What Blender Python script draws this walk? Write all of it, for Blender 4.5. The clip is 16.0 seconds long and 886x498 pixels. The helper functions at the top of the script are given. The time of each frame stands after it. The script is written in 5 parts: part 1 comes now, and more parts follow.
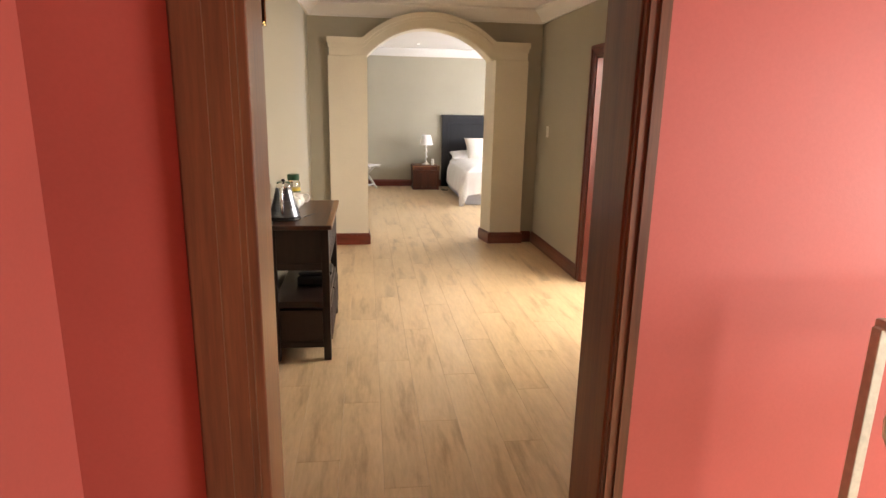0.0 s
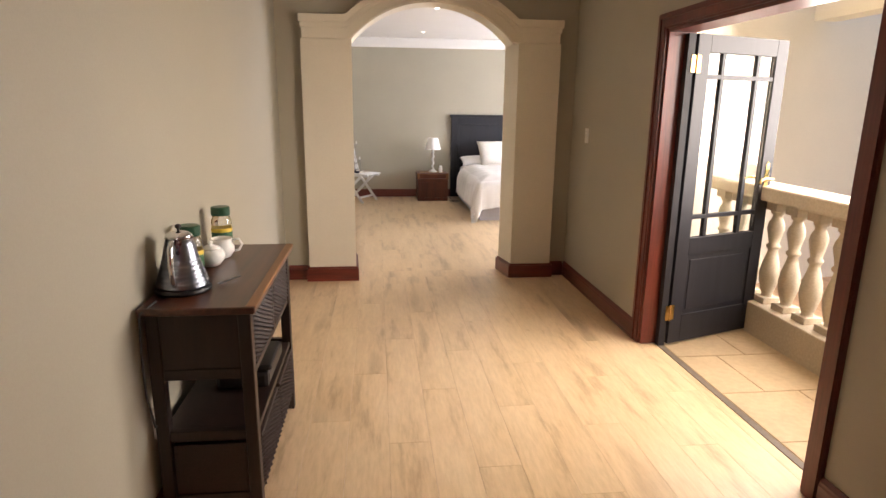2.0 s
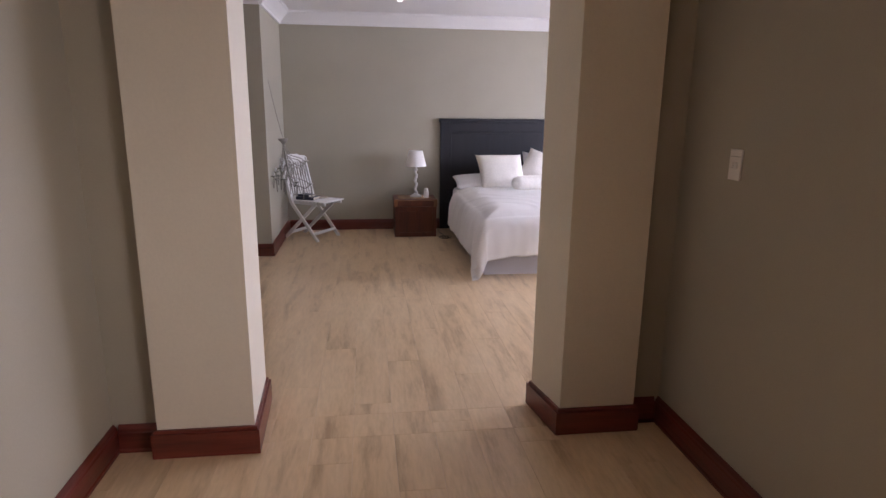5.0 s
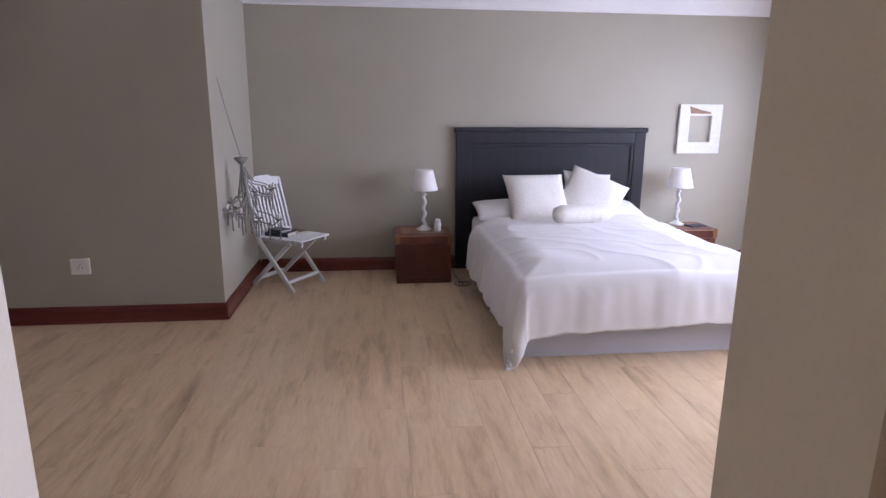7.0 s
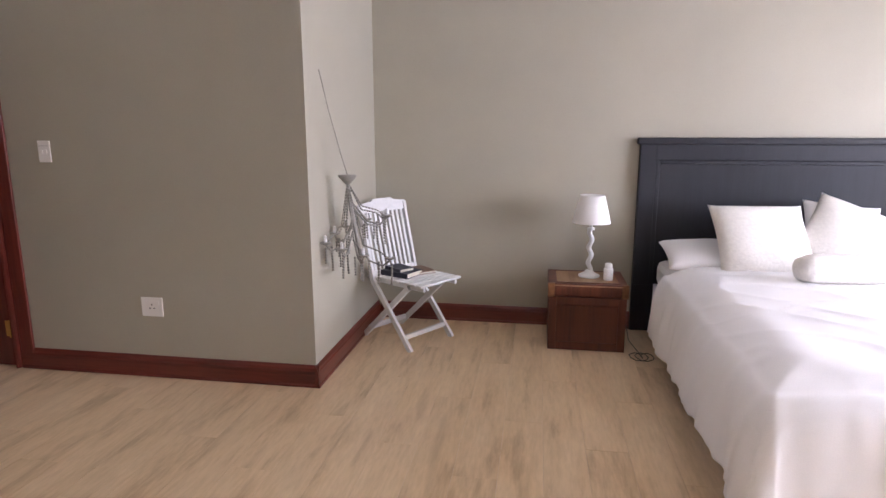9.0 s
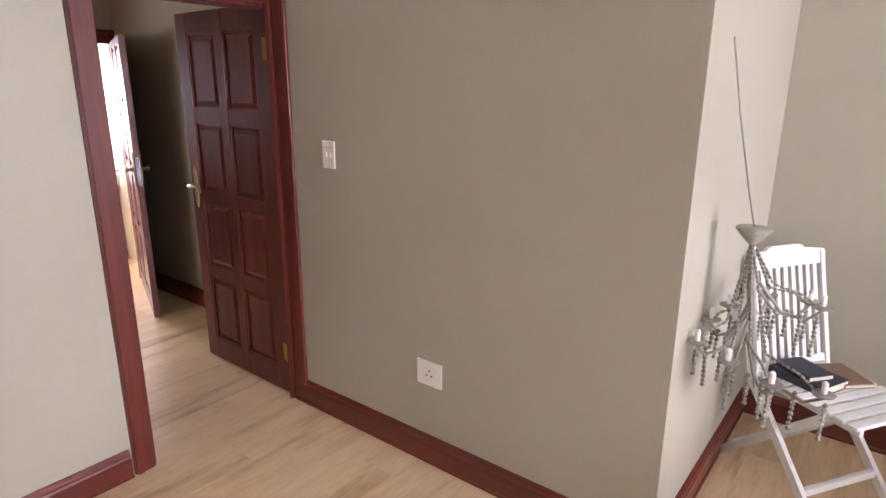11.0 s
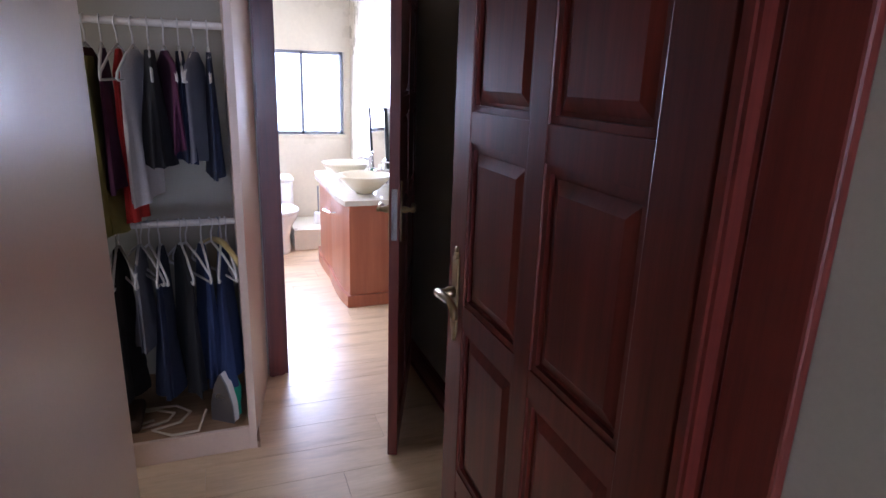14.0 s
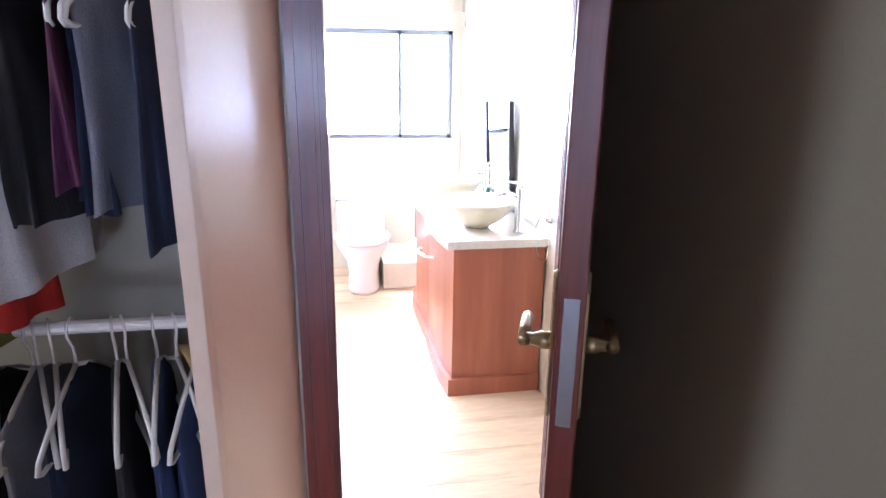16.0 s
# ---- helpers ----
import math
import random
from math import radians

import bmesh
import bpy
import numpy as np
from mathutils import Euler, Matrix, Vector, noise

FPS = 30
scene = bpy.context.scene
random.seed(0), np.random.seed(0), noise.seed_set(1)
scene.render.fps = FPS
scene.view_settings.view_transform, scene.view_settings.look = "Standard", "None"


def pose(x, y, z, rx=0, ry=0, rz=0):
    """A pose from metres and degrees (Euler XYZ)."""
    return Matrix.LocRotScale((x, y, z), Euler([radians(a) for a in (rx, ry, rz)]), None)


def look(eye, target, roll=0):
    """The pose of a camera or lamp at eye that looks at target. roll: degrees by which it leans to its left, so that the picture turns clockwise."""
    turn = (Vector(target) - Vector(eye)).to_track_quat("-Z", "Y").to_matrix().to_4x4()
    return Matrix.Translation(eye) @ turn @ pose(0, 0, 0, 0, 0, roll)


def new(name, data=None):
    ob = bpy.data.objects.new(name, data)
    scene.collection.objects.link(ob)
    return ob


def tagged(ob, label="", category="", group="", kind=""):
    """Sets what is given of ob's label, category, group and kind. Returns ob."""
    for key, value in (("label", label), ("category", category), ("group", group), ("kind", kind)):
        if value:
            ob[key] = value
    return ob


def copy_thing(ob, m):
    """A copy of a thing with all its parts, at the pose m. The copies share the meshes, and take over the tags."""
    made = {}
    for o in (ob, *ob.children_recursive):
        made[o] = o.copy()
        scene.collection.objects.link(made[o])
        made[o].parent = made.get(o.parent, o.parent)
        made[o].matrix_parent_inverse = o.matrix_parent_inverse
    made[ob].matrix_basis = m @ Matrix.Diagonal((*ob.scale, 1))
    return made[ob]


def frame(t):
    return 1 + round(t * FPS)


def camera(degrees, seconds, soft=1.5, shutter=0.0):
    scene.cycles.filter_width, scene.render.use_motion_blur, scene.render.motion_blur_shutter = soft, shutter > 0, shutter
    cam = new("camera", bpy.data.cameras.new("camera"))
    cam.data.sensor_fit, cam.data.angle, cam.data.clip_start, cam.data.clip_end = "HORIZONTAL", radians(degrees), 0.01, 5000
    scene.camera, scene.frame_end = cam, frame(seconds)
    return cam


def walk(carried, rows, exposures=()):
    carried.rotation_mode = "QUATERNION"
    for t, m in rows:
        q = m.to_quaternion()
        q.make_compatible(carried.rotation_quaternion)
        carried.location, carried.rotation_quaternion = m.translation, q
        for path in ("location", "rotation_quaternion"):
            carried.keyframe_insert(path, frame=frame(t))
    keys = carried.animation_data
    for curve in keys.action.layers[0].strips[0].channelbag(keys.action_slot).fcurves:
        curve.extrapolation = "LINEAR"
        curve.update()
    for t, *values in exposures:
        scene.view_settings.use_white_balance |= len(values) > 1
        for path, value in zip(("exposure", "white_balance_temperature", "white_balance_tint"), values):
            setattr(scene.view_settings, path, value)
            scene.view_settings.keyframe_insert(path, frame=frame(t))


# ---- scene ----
cam = camera(73.4, 16.0)

PATH = [
    (0, (-0.255, -1.439, 1.56), (-0.002, 0.489, 1.092), 1.2),
    (0.5, (-0.238, -1.081, 1.549), (-0.015, 0.851, 1.08), 0.9),
    (1, (-0.19, -0.694, 1.562), (0.017, 1.239, 1.091), 0.8),
    (1.5, (-0.095, -0.312, 1.528), (0.113, 1.622, 1.062), 1.0),
    (2, (-0.037, 0.064, 1.536), (0.178, 1.996, 1.068), 0.7),
    (2.5, (0.021, 0.447, 1.527), (0.262, 2.377, 1.061), 0.9),
    (3, (0.092, 0.886, 1.527), (0.351, 2.814, 1.061), 0.8),
    (3.5, (0.128, 1.344, 1.527), (0.391, 3.271, 1.061), 0.8),
    (4, (0.18, 1.813, 1.505), (0.444, 3.742, 1.045), 0.6),
    (6.5, (0.396, 4.149, 1.53), (0.627, 6.083, 1.074), 0.7),
    (7, (0.451, 4.558, 1.546), (0.668, 6.494, 1.093), 0.4),
    (7.5, (0.501, 4.967, 1.537), (0.698, 6.906, 1.089), 0.4),
    (8, (0.526, 5.326, 1.575), (0.64, 7.268, 1.113), 0.2),
    (8.5, (0.535, 5.636, 1.556), (0.497, 7.584, 1.106), 0.5),
    (9, (0.515, 5.935, 1.441), (0.208, 7.873, 1.051), -0.0),
    (9.5, (0.338, 6.223, 1.502), (-0.18, 8.11, 1.088), 0.9),
    (10, (0.135, 6.574, 1.593), (-0.595, 8.373, 1.115), 1.6),
    (10.2, (0.11, 6.706, 1.63), (-0.743, 8.445, 1.133), 1.2),
    (12.3, (-1.156, 7.801, 1.621), (-2.604, 9.071, 1.08), 1.1),
    (12.5, (-1.279, 7.889, 1.623), (-2.773, 9.103, 1.082), 1.2),
    (13, (-1.562, 8.098, 1.607), (-3.188, 9.129, 1.065), 1.3),
    (13.5, (-1.853, 8.298, 1.575), (-3.575, 9.159, 1.033), 1.6),
    (14, (-2.158, 8.468, 1.557), (-3.959, 9.145, 1.009), 1.9),
    (14.5, (-2.536, 8.602, 1.536), (-4.384, 9.131, 0.983), 1.9),
    (15, (-2.894, 8.704, 1.509), (-4.771, 9.119, 0.956), 2.0),
    (15.5, (-3.247, 8.735, 1.471), (-5.137, 9.086, 0.92), 1.5),
    (16, (-3.559, 8.755, 1.447), (-5.451, 9.091, 0.894), 0.8),
]
walk(cam, [(t, look(eye, target, roll)) for t, eye, target, roll in PATH],
     [(0, 1.05, 6800, 16), (1.5, 0.95, 6650, 18), (2.5, 0.7, 6500, 21), (3.5, 0.35, 6450, 25), (5.0, -0.1, 5900, 29), (7.0, -0.1, 5500, 29), (8.5, 0.42, 5750, 27), (10, 0.95, 6200, 26),
      (12.5, 1.3, 5900, 27), (13.5, 0.22, 5400, 27), (14.5, 0.4, 4950, 25), (16, 1.15, 5000, 22)])

# ---- world, sun, window and fill light ----
world = bpy.data.worlds.new("sky")
scene.world = world
world.use_nodes = True
wn = world.node_tree.nodes
sky = wn.new("ShaderNodeTexSky")
sky.sky_type = "NISHITA"
sky.sun_disc = False
sky.sun_elevation, sky.sun_rotation = radians(68), radians(100)
sky.dust_density = 2.5
world.node_tree.links.new(sky.outputs[0], wn["Background"].inputs[0])
wn["Background"].inputs[1].default_value = 0.10

sun_data = bpy.data.lights.new("sun", "SUN")
sun_data.energy, sun_data.angle, sun_data.color = 0.7, radians(12), (1, 0.95, 0.87)
sun = new("sun", sun_data)
sun.matrix_world = look((8, -2, 21), (0, 0, 0))


def area_lamp(name, eye, target, w, h, power, col):
    d = bpy.data.lights.new(name, "AREA")
    d.shape, d.size, d.size_y, d.energy, d.color = "RECTANGLE", w, h, power, col
    ob = new(name, d)
    ob.matrix_world = look(eye, target)
    return ob


area_lamp("bedroom_window_light", (4.80, 8.05, 1.4), (0, 8.05, -0.9), 2.9, 1.35, 135, (0.90, 0.95, 1.0))
area_lamp("balcony_door_light", (3.15, 2.2, 1.72), (0, 2.1, 0.3), 4.2, 1.35, 185, (1.0, 0.93, 0.80))
area_lamp("bathroom_window_light", (-7.98, 8.95, 1.4), (-5, 8.95, 1.0), 1.1, 0.7, 52, (0.93, 0.96, 1.0))
# added fill lamp under the closed bathroom ceiling, brightening bathroom and passage
area_lamp("bathroom_fill_light", (-6.6, 7.9, 2.45), (-4.6, 8.9, 0.9), 1.2, 0.8, 48, (0.97, 0.98, 1.0))
# assumed source out of view, judged from the door's shadow on the passage wall
area_lamp("dressing_unseen_window_light", (-4.14, 6.83, 1.5), (-4.1, 9.4, 1.2), 0.66, 0.96, 6.5, (1.0, 0.94, 0.74))
# added lamp for the red walls; its window is assumed, out of view
area_lamp("lobby_fill_light", (2.38, -1.6, 1.35), (0.2, 0.1, 0.0), 1.1, 0.9, 50, (1.0, 0.95, 0.88))


# ---- materials ----
def shader(name, rough=0.5, metal=0.0):
    m = bpy.data.materials.new(name)
    m.use_nodes = True
    n = m.node_tree.nodes
    b = n["Principled BSDF"]
    b.inputs["Roughness"].default_value = rough
    b.inputs["Metallic"].default_value = metal
    return m, n, m.node_tree.links, b


def coords(n, l, scale=(1, 1, 1)):
    c = n.new("ShaderNodeTexCoord")
    p = n.new("ShaderNodeMapping")
    p.inputs["Scale"].default_value = scale
    l.new(c.outputs["Object"], p.inputs["Vector"])
    return p.outputs["Vector"]


def noise_node(n, l, vec, scale, detail=3, rough=0.55):
    t = n.new("ShaderNodeTexNoise")
    t.inputs["Scale"].default_value, t.inputs["Detail"].default_value = scale, detail
    t.inputs["Roughness"].default_value = rough
    l.new(vec, t.inputs["Vector"])
    return t.outputs["Fac"]


def ramp(n, l, fac, stops):
    r = n.new("ShaderNodeValToRGB")
    e = r.color_ramp.elements
    for i, (p, c) in enumerate(stops):
        k = e[i] if i < 2 else e.new(p)
        k.position, k.color = p, (*c, 1)
    l.new(fac, r.inputs["Fac"])
    return r.outputs["Color"]


def blend(n, l, kind, a, b, fac):
    x = n.new("ShaderNodeMixRGB")
    x.blend_type = kind
    for sock, v in ((x.inputs[1], a), (x.inputs[2], b), (x.inputs[0], fac)):
        if isinstance(v, (int, float)):
            sock.default_value = v
        elif isinstance(v, tuple):
            sock.default_value = (*v, 1)
        else:
            l.new(v, sock)
    return x.outputs[0]


def bump(n, l, b, height, strength=0.2, dist=0.01):
    k = n.new("ShaderNodeBump")
    k.inputs["Strength"].default_value, k.inputs["Distance"].default_value = strength, dist
    l.new(height, k.inputs["Height"])
    l.new(k.outputs[0], b.inputs["Normal"])


def surface(name, col, rough=0.5, metal=0.0, big=1.5, small=60.0, vary=0.12, grain=0.08, relief=0.1, scale=(1, 1, 1), dist=0.004, rvary=0.1):
    """A colour with slow stains and fine grain, and a fine relief."""
    m, n, l, b = shader(name, rough, metal)
    v = coords(n, l, scale)
    f1, f2 = noise_node(n, l, v, big, 4), noise_node(n, l, v, small, 3)
    dark = tuple(c * (1 - vary) for c in col)
    lite = tuple(min(1, c * (1 + vary)) for c in col)
    c = ramp(n, l, f1, [(0.3, dark), (0.7, lite)])
    g = ramp(n, l, f2, [(0.3, (1 - grain,) * 3), (0.7, (1, 1, 1))])
    l.new(blend(n, l, "MULTIPLY", c, g, 1.0), b.inputs["Base Color"])
    r = n.new("ShaderNodeMapRange")
    r.inputs["To Min"].default_value, r.inputs["To Max"].default_value = max(0.02, rough - rvary), min(1, rough + rvary)
    l.new(f1, r.inputs["Value"])
    l.new(r.outputs[0], b.inputs["Roughness"])
    bump(n, l, b, f2, relief, dist)
    return m


def wood(name, dark, lite, rough=0.35, axis=2, grain=14.0, vary=0.35, coat=0.0):
    """Grain drawn out along one axis, with slow changes of tone; each piece differs a little."""
    m, n, l, b = shader(name, rough)
    s = [grain, grain, grain]
    s[axis] = grain * 0.06
    v = coords(n, l, tuple(s))
    info = n.new("ShaderNodeObjectInfo")
    add = n.new("ShaderNodeVectorMath")
    add.operation = "MULTIPLY_ADD"
    add.inputs[1].default_value = (1, 1, 1)
    l.new(v, add.inputs[0])
    off = n.new("ShaderNodeCombineXYZ")
    mul = n.new("ShaderNodeMath")
    mul.operation, mul.inputs[1].default_value = "MULTIPLY", 90.0
    l.new(info.outputs["Random"], mul.inputs[0])
    for i in range(3):
        l.new(mul.outputs[0], off.inputs[i])
    l.new(off.outputs[0], add.inputs[2])
    v = add.outputs[0]
    f1, f2 = noise_node(n, l, v, 1.0, 5, 0.65), noise_node(n, l, v, 5.0, 3, 0.6)
    mix = blend(n, l, "MIX", f1, f2, 0.35)
    c = ramp(n, l, mix, [(0.32, dark), (0.68, lite)])
    tone = ramp(n, l, info.outputs["Random"], [(0.0, (1 - vary,) * 3), (1.0, (1, 1, 1))])
    l.new(blend(n, l, "MULTIPLY", c, tone, 1.0), b.inputs["Base Color"])
    if coat:
        b.inputs["Coat Weight"].default_value, b.inputs["Coat Roughness"].default_value = coat, 0.12
    bump(n, l, b, f2, 0.08, 0.003)
    return m


M = {}
M["wall"] = surface("sage_wall_paint", (0.398, 0.366, 0.286), 0.55, vary=0.04, grain=0.04, small=140, relief=0.12, dist=0.002)
M["red"] = surface("red_wall_paint", (0.40, 0.085, 0.066), 0.62, vary=0.08, grain=0.05, small=120, relief=0.1, dist=0.002)
M["cream"] = surface("cream_plaster", (0.74, 0.68, 0.56), 0.6, vary=0.04, grain=0.04, small=90, relief=0.15, dist=0.003)
M["ceil"] = surface("ceiling_paint", (0.80, 0.78, 0.76), 0.7, vary=0.02, grain=0.03, small=90)
M["mahogany"] = wood("mahogany_varnish", (0.070, 0.009, 0.006), (0.200, 0.033, 0.020), 0.36, 2, 16, 0.2, 0.12)
M["mahogany_y"] = wood("mahogany_skirting_y", (0.070, 0.009, 0.006), (0.200, 0.033, 0.020), 0.3, 1, 16, 0.1, 0.3)
M["mahogany_x"] = wood("mahogany_skirting_x", (0.070, 0.009, 0.006), (0.200, 0.033, 0.020), 0.3, 0, 16, 0.1, 0.3)
M["oak_frame"] = wood("worn_brown_frame", (0.060, 0.020, 0.009), (0.20, 0.080, 0.032), 0.4, 2, 18, 0.2, 0.2)
M["ebony"] = wood("black_stained_wood", (0.006, 0.006, 0.010), (0.014, 0.013, 0.020), 0.58, 2, 20, 0.2, 0.0)
M["console"] = wood("dark_console_wood", (0.010, 0.005, 0.004), (0.030, 0.013, 0.009), 0.45, 2, 22, 0.2, 0.0)
M["console_top"] = wood("worn_console_top", (0.030, 0.009, 0.006), (0.120, 0.038, 0.016), 0.30, 1, 9, 0.1, 0.15)
M["worn_edge"] = wood("rubbed_edge_wood", (0.10, 0.035, 0.014), (0.36, 0.17, 0.065), 0.4, 1, 8, 0.1)
M["wicker"] = surface("dark_wicker", (0.030, 0.014, 0.011), 0.5, vary=0.4, grain=0.5, small=200, relief=0.4)
M["crate"] = wood("red_brown_crate_wood", (0.045, 0.009, 0.005), (0.19, 0.044, 0.018), 0.4, 2, 10, 0.3, 0.15)
M["cherry"] = wood("cherry_veneer", (0.30, 0.085, 0.040), (0.46, 0.155, 0.075), 0.35, 2, 8, 0.1, 0.2)
M["linen"] = surface("white_cotton", (0.82, 0.80, 0.79), 0.85, vary=0.03, grain=0.05, small=260, relief=0.15, dist=0.002)
M["quilt"] = surface("quilted_white_cotton", (0.80, 0.76, 0.70), 0.85, vary=0.04, grain=0.1, small=55, relief=0.6, dist=0.006)
M["skirt"] = surface("bed_skirt_fabric", (0.66, 0.66, 0.74), 0.9, vary=0.04, grain=0.06, small=200)
M["white_wood"] = surface("white_painted_wood", (0.74, 0.73, 0.71), 0.5, vary=0.06, grain=0.1, small=40, relief=0.2)
M["shade"] = surface("lamp_shade_fabric", (0.82, 0.79, 0.76), 0.9, vary=0.02, grain=0.05, small=300)
M["white_plastic"] = surface("white_plastic", (0.78, 0.75, 0.70), 0.35, vary=0.02, grain=0.02, relief=0.02)
M["ceramic"] = surface("glazed_ceramic", (0.84, 0.83, 0.80), 0.12, vary=0.02, grain=0.01, relief=0.01, rvary=0.04)
M["basin"] = surface("cream_glazed_basin", (0.74, 0.66, 0.47), 0.15, vary=0.03, grain=0.02, relief=0.02, rvary=0.05)
M["tile"] = surface("cream_wall_tile", (0.72, 0.66, 0.52), 0.3, vary=0.08, grain=0.05, small=30, relief=0.05)
M["stone_top"] = surface("polished_cream_stone", (0.70, 0.65, 0.55), 0.15, vary=0.1, grain=0.12, small=70, relief=0.02, rvary=0.05)
M["sandtile"] = surface("sandstone_floor_tile", (0.50, 0.37, 0.22), 0.6, vary=0.16, grain=0.12, small=30, relief=0.25)
M["balus"] = surface("cast_stone_balustrade", (0.50, 0.42, 0.31), 0.8, vary=0.12, grain=0.15, small=60, relief=0.4)
M["brass"] = surface("polished_brass", (0.62, 0.43, 0.17), 0.2, 1.0, vary=0.1, grain=0.06, rvary=0.08)
M["brass_worn"] = surface("worn_brass", (0.50, 0.40, 0.22), 0.32, 1.0, vary=0.2, grain=0.1, rvary=0.1)
M["steel"] = surface("steel", (0.27, 0.29, 0.34), 0.28, 1.0, vary=0.06, grain=0.05, rvary=0.06)
M["chrome"] = surface("chrome", (0.75, 0.76, 0.78), 0.08, 1.0, vary=0.03, grain=0.02, rvary=0.03)
M["black"] = surface("black_plastic", (0.012, 0.012, 0.014), 0.4, vary=0.2, grain=0.1)
M["iron_white"] = surface("weathered_cream_metal", (0.55, 0.54, 0.42), 0.5, vary=0.15, grain=0.2, small=60, relief=0.3)
M["vine"] = surface("grey_white_wire", (0.31, 0.29, 0.25), 0.6, vary=0.2, grain=0.2)
M["beige_board"] = surface("beige_melamine", (0.62, 0.47, 0.35), 0.35, vary=0.04, grain=0.04, small=80, relief=0.03)
M["curtain"] = surface("white_voile", (0.82, 0.83, 0.88), 0.9, vary=0.03, grain=0.05, small=220)
M["jar_green"] = surface("green_lid_plastic", (0.015, 0.075, 0.035), 0.35, vary=0.1, grain=0.04)
M["coffee"] = surface("coffee_granules", (0.030, 0.013, 0.006), 0.8, vary=0.3, grain=0.4, small=300)
M["label_yellow"] = surface("yellow_label_paper", (0.75, 0.55, 0.06), 0.5, vary=0.05)
M["label_green"] = surface("green_label_paper", (0.03, 0.11, 0.05), 0.5, vary=0.1)
M["iron_green"] = surface("translucent_green_plastic", (0.04, 0.34, 0.20), 0.2, vary=0.1)
M["hanger"] = surface("white_hanger_plastic", (0.66, 0.64, 0.60), 0.4, vary=0.05)
M["pale_hanger"] = wood("pale_hanger_wood", (0.42, 0.30, 0.10), (0.60, 0.46, 0.18), 0.45, 0, 14, 0.1)
M["cable_trim"] = surface("weathered_threshold", (0.16, 0.12, 0.085), 0.5, vary=0.3, grain=0.2, small=40)
M["cable"] = surface("grey_cable_rubber", (0.035, 0.033, 0.032), 0.6)
M["cream_cable"] = surface("cream_fabric_cable", (0.50, 0.42, 0.30), 0.8)
M["grass"] = surface("lawn", (0.075, 0.12, 0.035), 0.9, big=0.05, small=4, vary=0.4, grain=0.3)
M["hill"] = surface("far_hill", (0.09, 0.13, 0.06), 0.95, big=0.02, small=0.2, vary=0.4, grain=0.3)
M["leaf"] = surface("palm_leaf", (0.05, 0.11, 0.03), 0.5, vary=0.3)
M["book_dark"] = surface("dark_book_cover", (0.03, 0.03, 0.05), 0.5)
M["book_brown"] = surface("brown_book_cover", (0.22, 0.13, 0.08), 0.5)
M["paper"] = surface("book_pages", (0.68, 0.62, 0.50), 0.8, small=400, grain=0.2)
M["bare_wood"] = wood("bare_wood_panel", (0.22, 0.12, 0.06), (0.42, 0.27, 0.15), 0.6, 1, 12, 0.1)
FABRICS = {}
for fname, fcol in (("navy", (0.012, 0.018, 0.045)), ("black", (0.010, 0.010, 0.012)), ("maroon", (0.075, 0.010, 0.016)), ("lime", (0.50, 0.52, 0.06)),
                    ("teal", (0.03, 0.22, 0.24)), ("grey", (0.20, 0.20, 0.23)), ("white", (0.62, 0.60, 0.60)), ("denim", (0.02, 0.035, 0.10)),
                    ("red", (0.55, 0.03, 0.02)), ("brown", (0.10, 0.06, 0.035)), ("olive", (0.24, 0.22, 0.06)), ("plum", (0.07, 0.012, 0.045))):
    FABRICS[fname] = surface("fabric_" + fname, fcol, 0.9, vary=0.15, grain=0.2, small=240, relief=0.3)

# laminate: pale oak with smoky streaks
m, n, l, b = shader("oak_laminate", 0.30)
v0 = coords(n, l, (1, 1, 1))
inf = n.new("ShaderNodeObjectInfo")
sh = n.new("ShaderNodeVectorMath")
sh.operation = "MULTIPLY_ADD"
sh.inputs[1].default_value = (7.0, 1.1, 7.0)
cmb = n.new("ShaderNodeCombineXYZ")
mm = n.new("ShaderNodeMath")
mm.operation, mm.inputs[1].default_value = "MULTIPLY", 60.0
l.new(inf.outputs["Random"], mm.inputs[0])
for i in range(3):
    l.new(mm.outputs[0], cmb.inputs[i])
l.new(v0, sh.inputs[0])
l.new(cmb.outputs[0], sh.inputs[2])
streak = noise_node(n, l, sh.outputs[0], 1.3, 5, 0.62)
fine = noise_node(n, l, sh.outputs[0], 9.0, 4, 0.6)
knots = noise_node(n, l, sh.outputs[0], 0.9, 2, 0.4)
c1 = ramp(n, l, streak, [(0.28, (0.47, 0.31, 0.17)), (0.46, (0.72, 0.525, 0.315)), (0.75, (0.80, 0.61, 0.39))])
c2 = ramp(n, l, fine, [(0.30, (0.88, 0.87, 0.86)), (0.62, (1, 1, 1))])
c3 = ramp(n, l, knots, [(0.24, (0.74, 0.70, 0.66)), (0.38, (1, 1, 1))])
c4 = ramp(n, l, inf.outputs["Random"], [(0.0, (0.97, 0.97, 0.97)), (1.0, (1.0, 1.0, 1.0))])
cc = blend(n, l, "MULTIPLY", blend(n, l, "MULTIPLY", blend(n, l, "MULTIPLY", c1, c2, 1.0), c3, 1.0), c4, 1.0)
l.new(cc, b.inputs["Base Color"])
bump(n, l, b, fine, 0.06, 0.002)
M["laminate"] = m

m = M["curtain"]
n, l = m.node_tree.nodes, m.node_tree.links
tr, mx = n.new("ShaderNodeBsdfTranslucent"), n.new("ShaderNodeMixShader")
tr.inputs["Color"].default_value = (0.86, 0.88, 0.92, 1)
mx.inputs[0].default_value = 0.55
l.new(n["Principled BSDF"].outputs[0], mx.inputs[1])
l.new(tr.outputs[0], mx.inputs[2])
l.new(mx.outputs[0], n["Material Output"].inputs["Surface"])

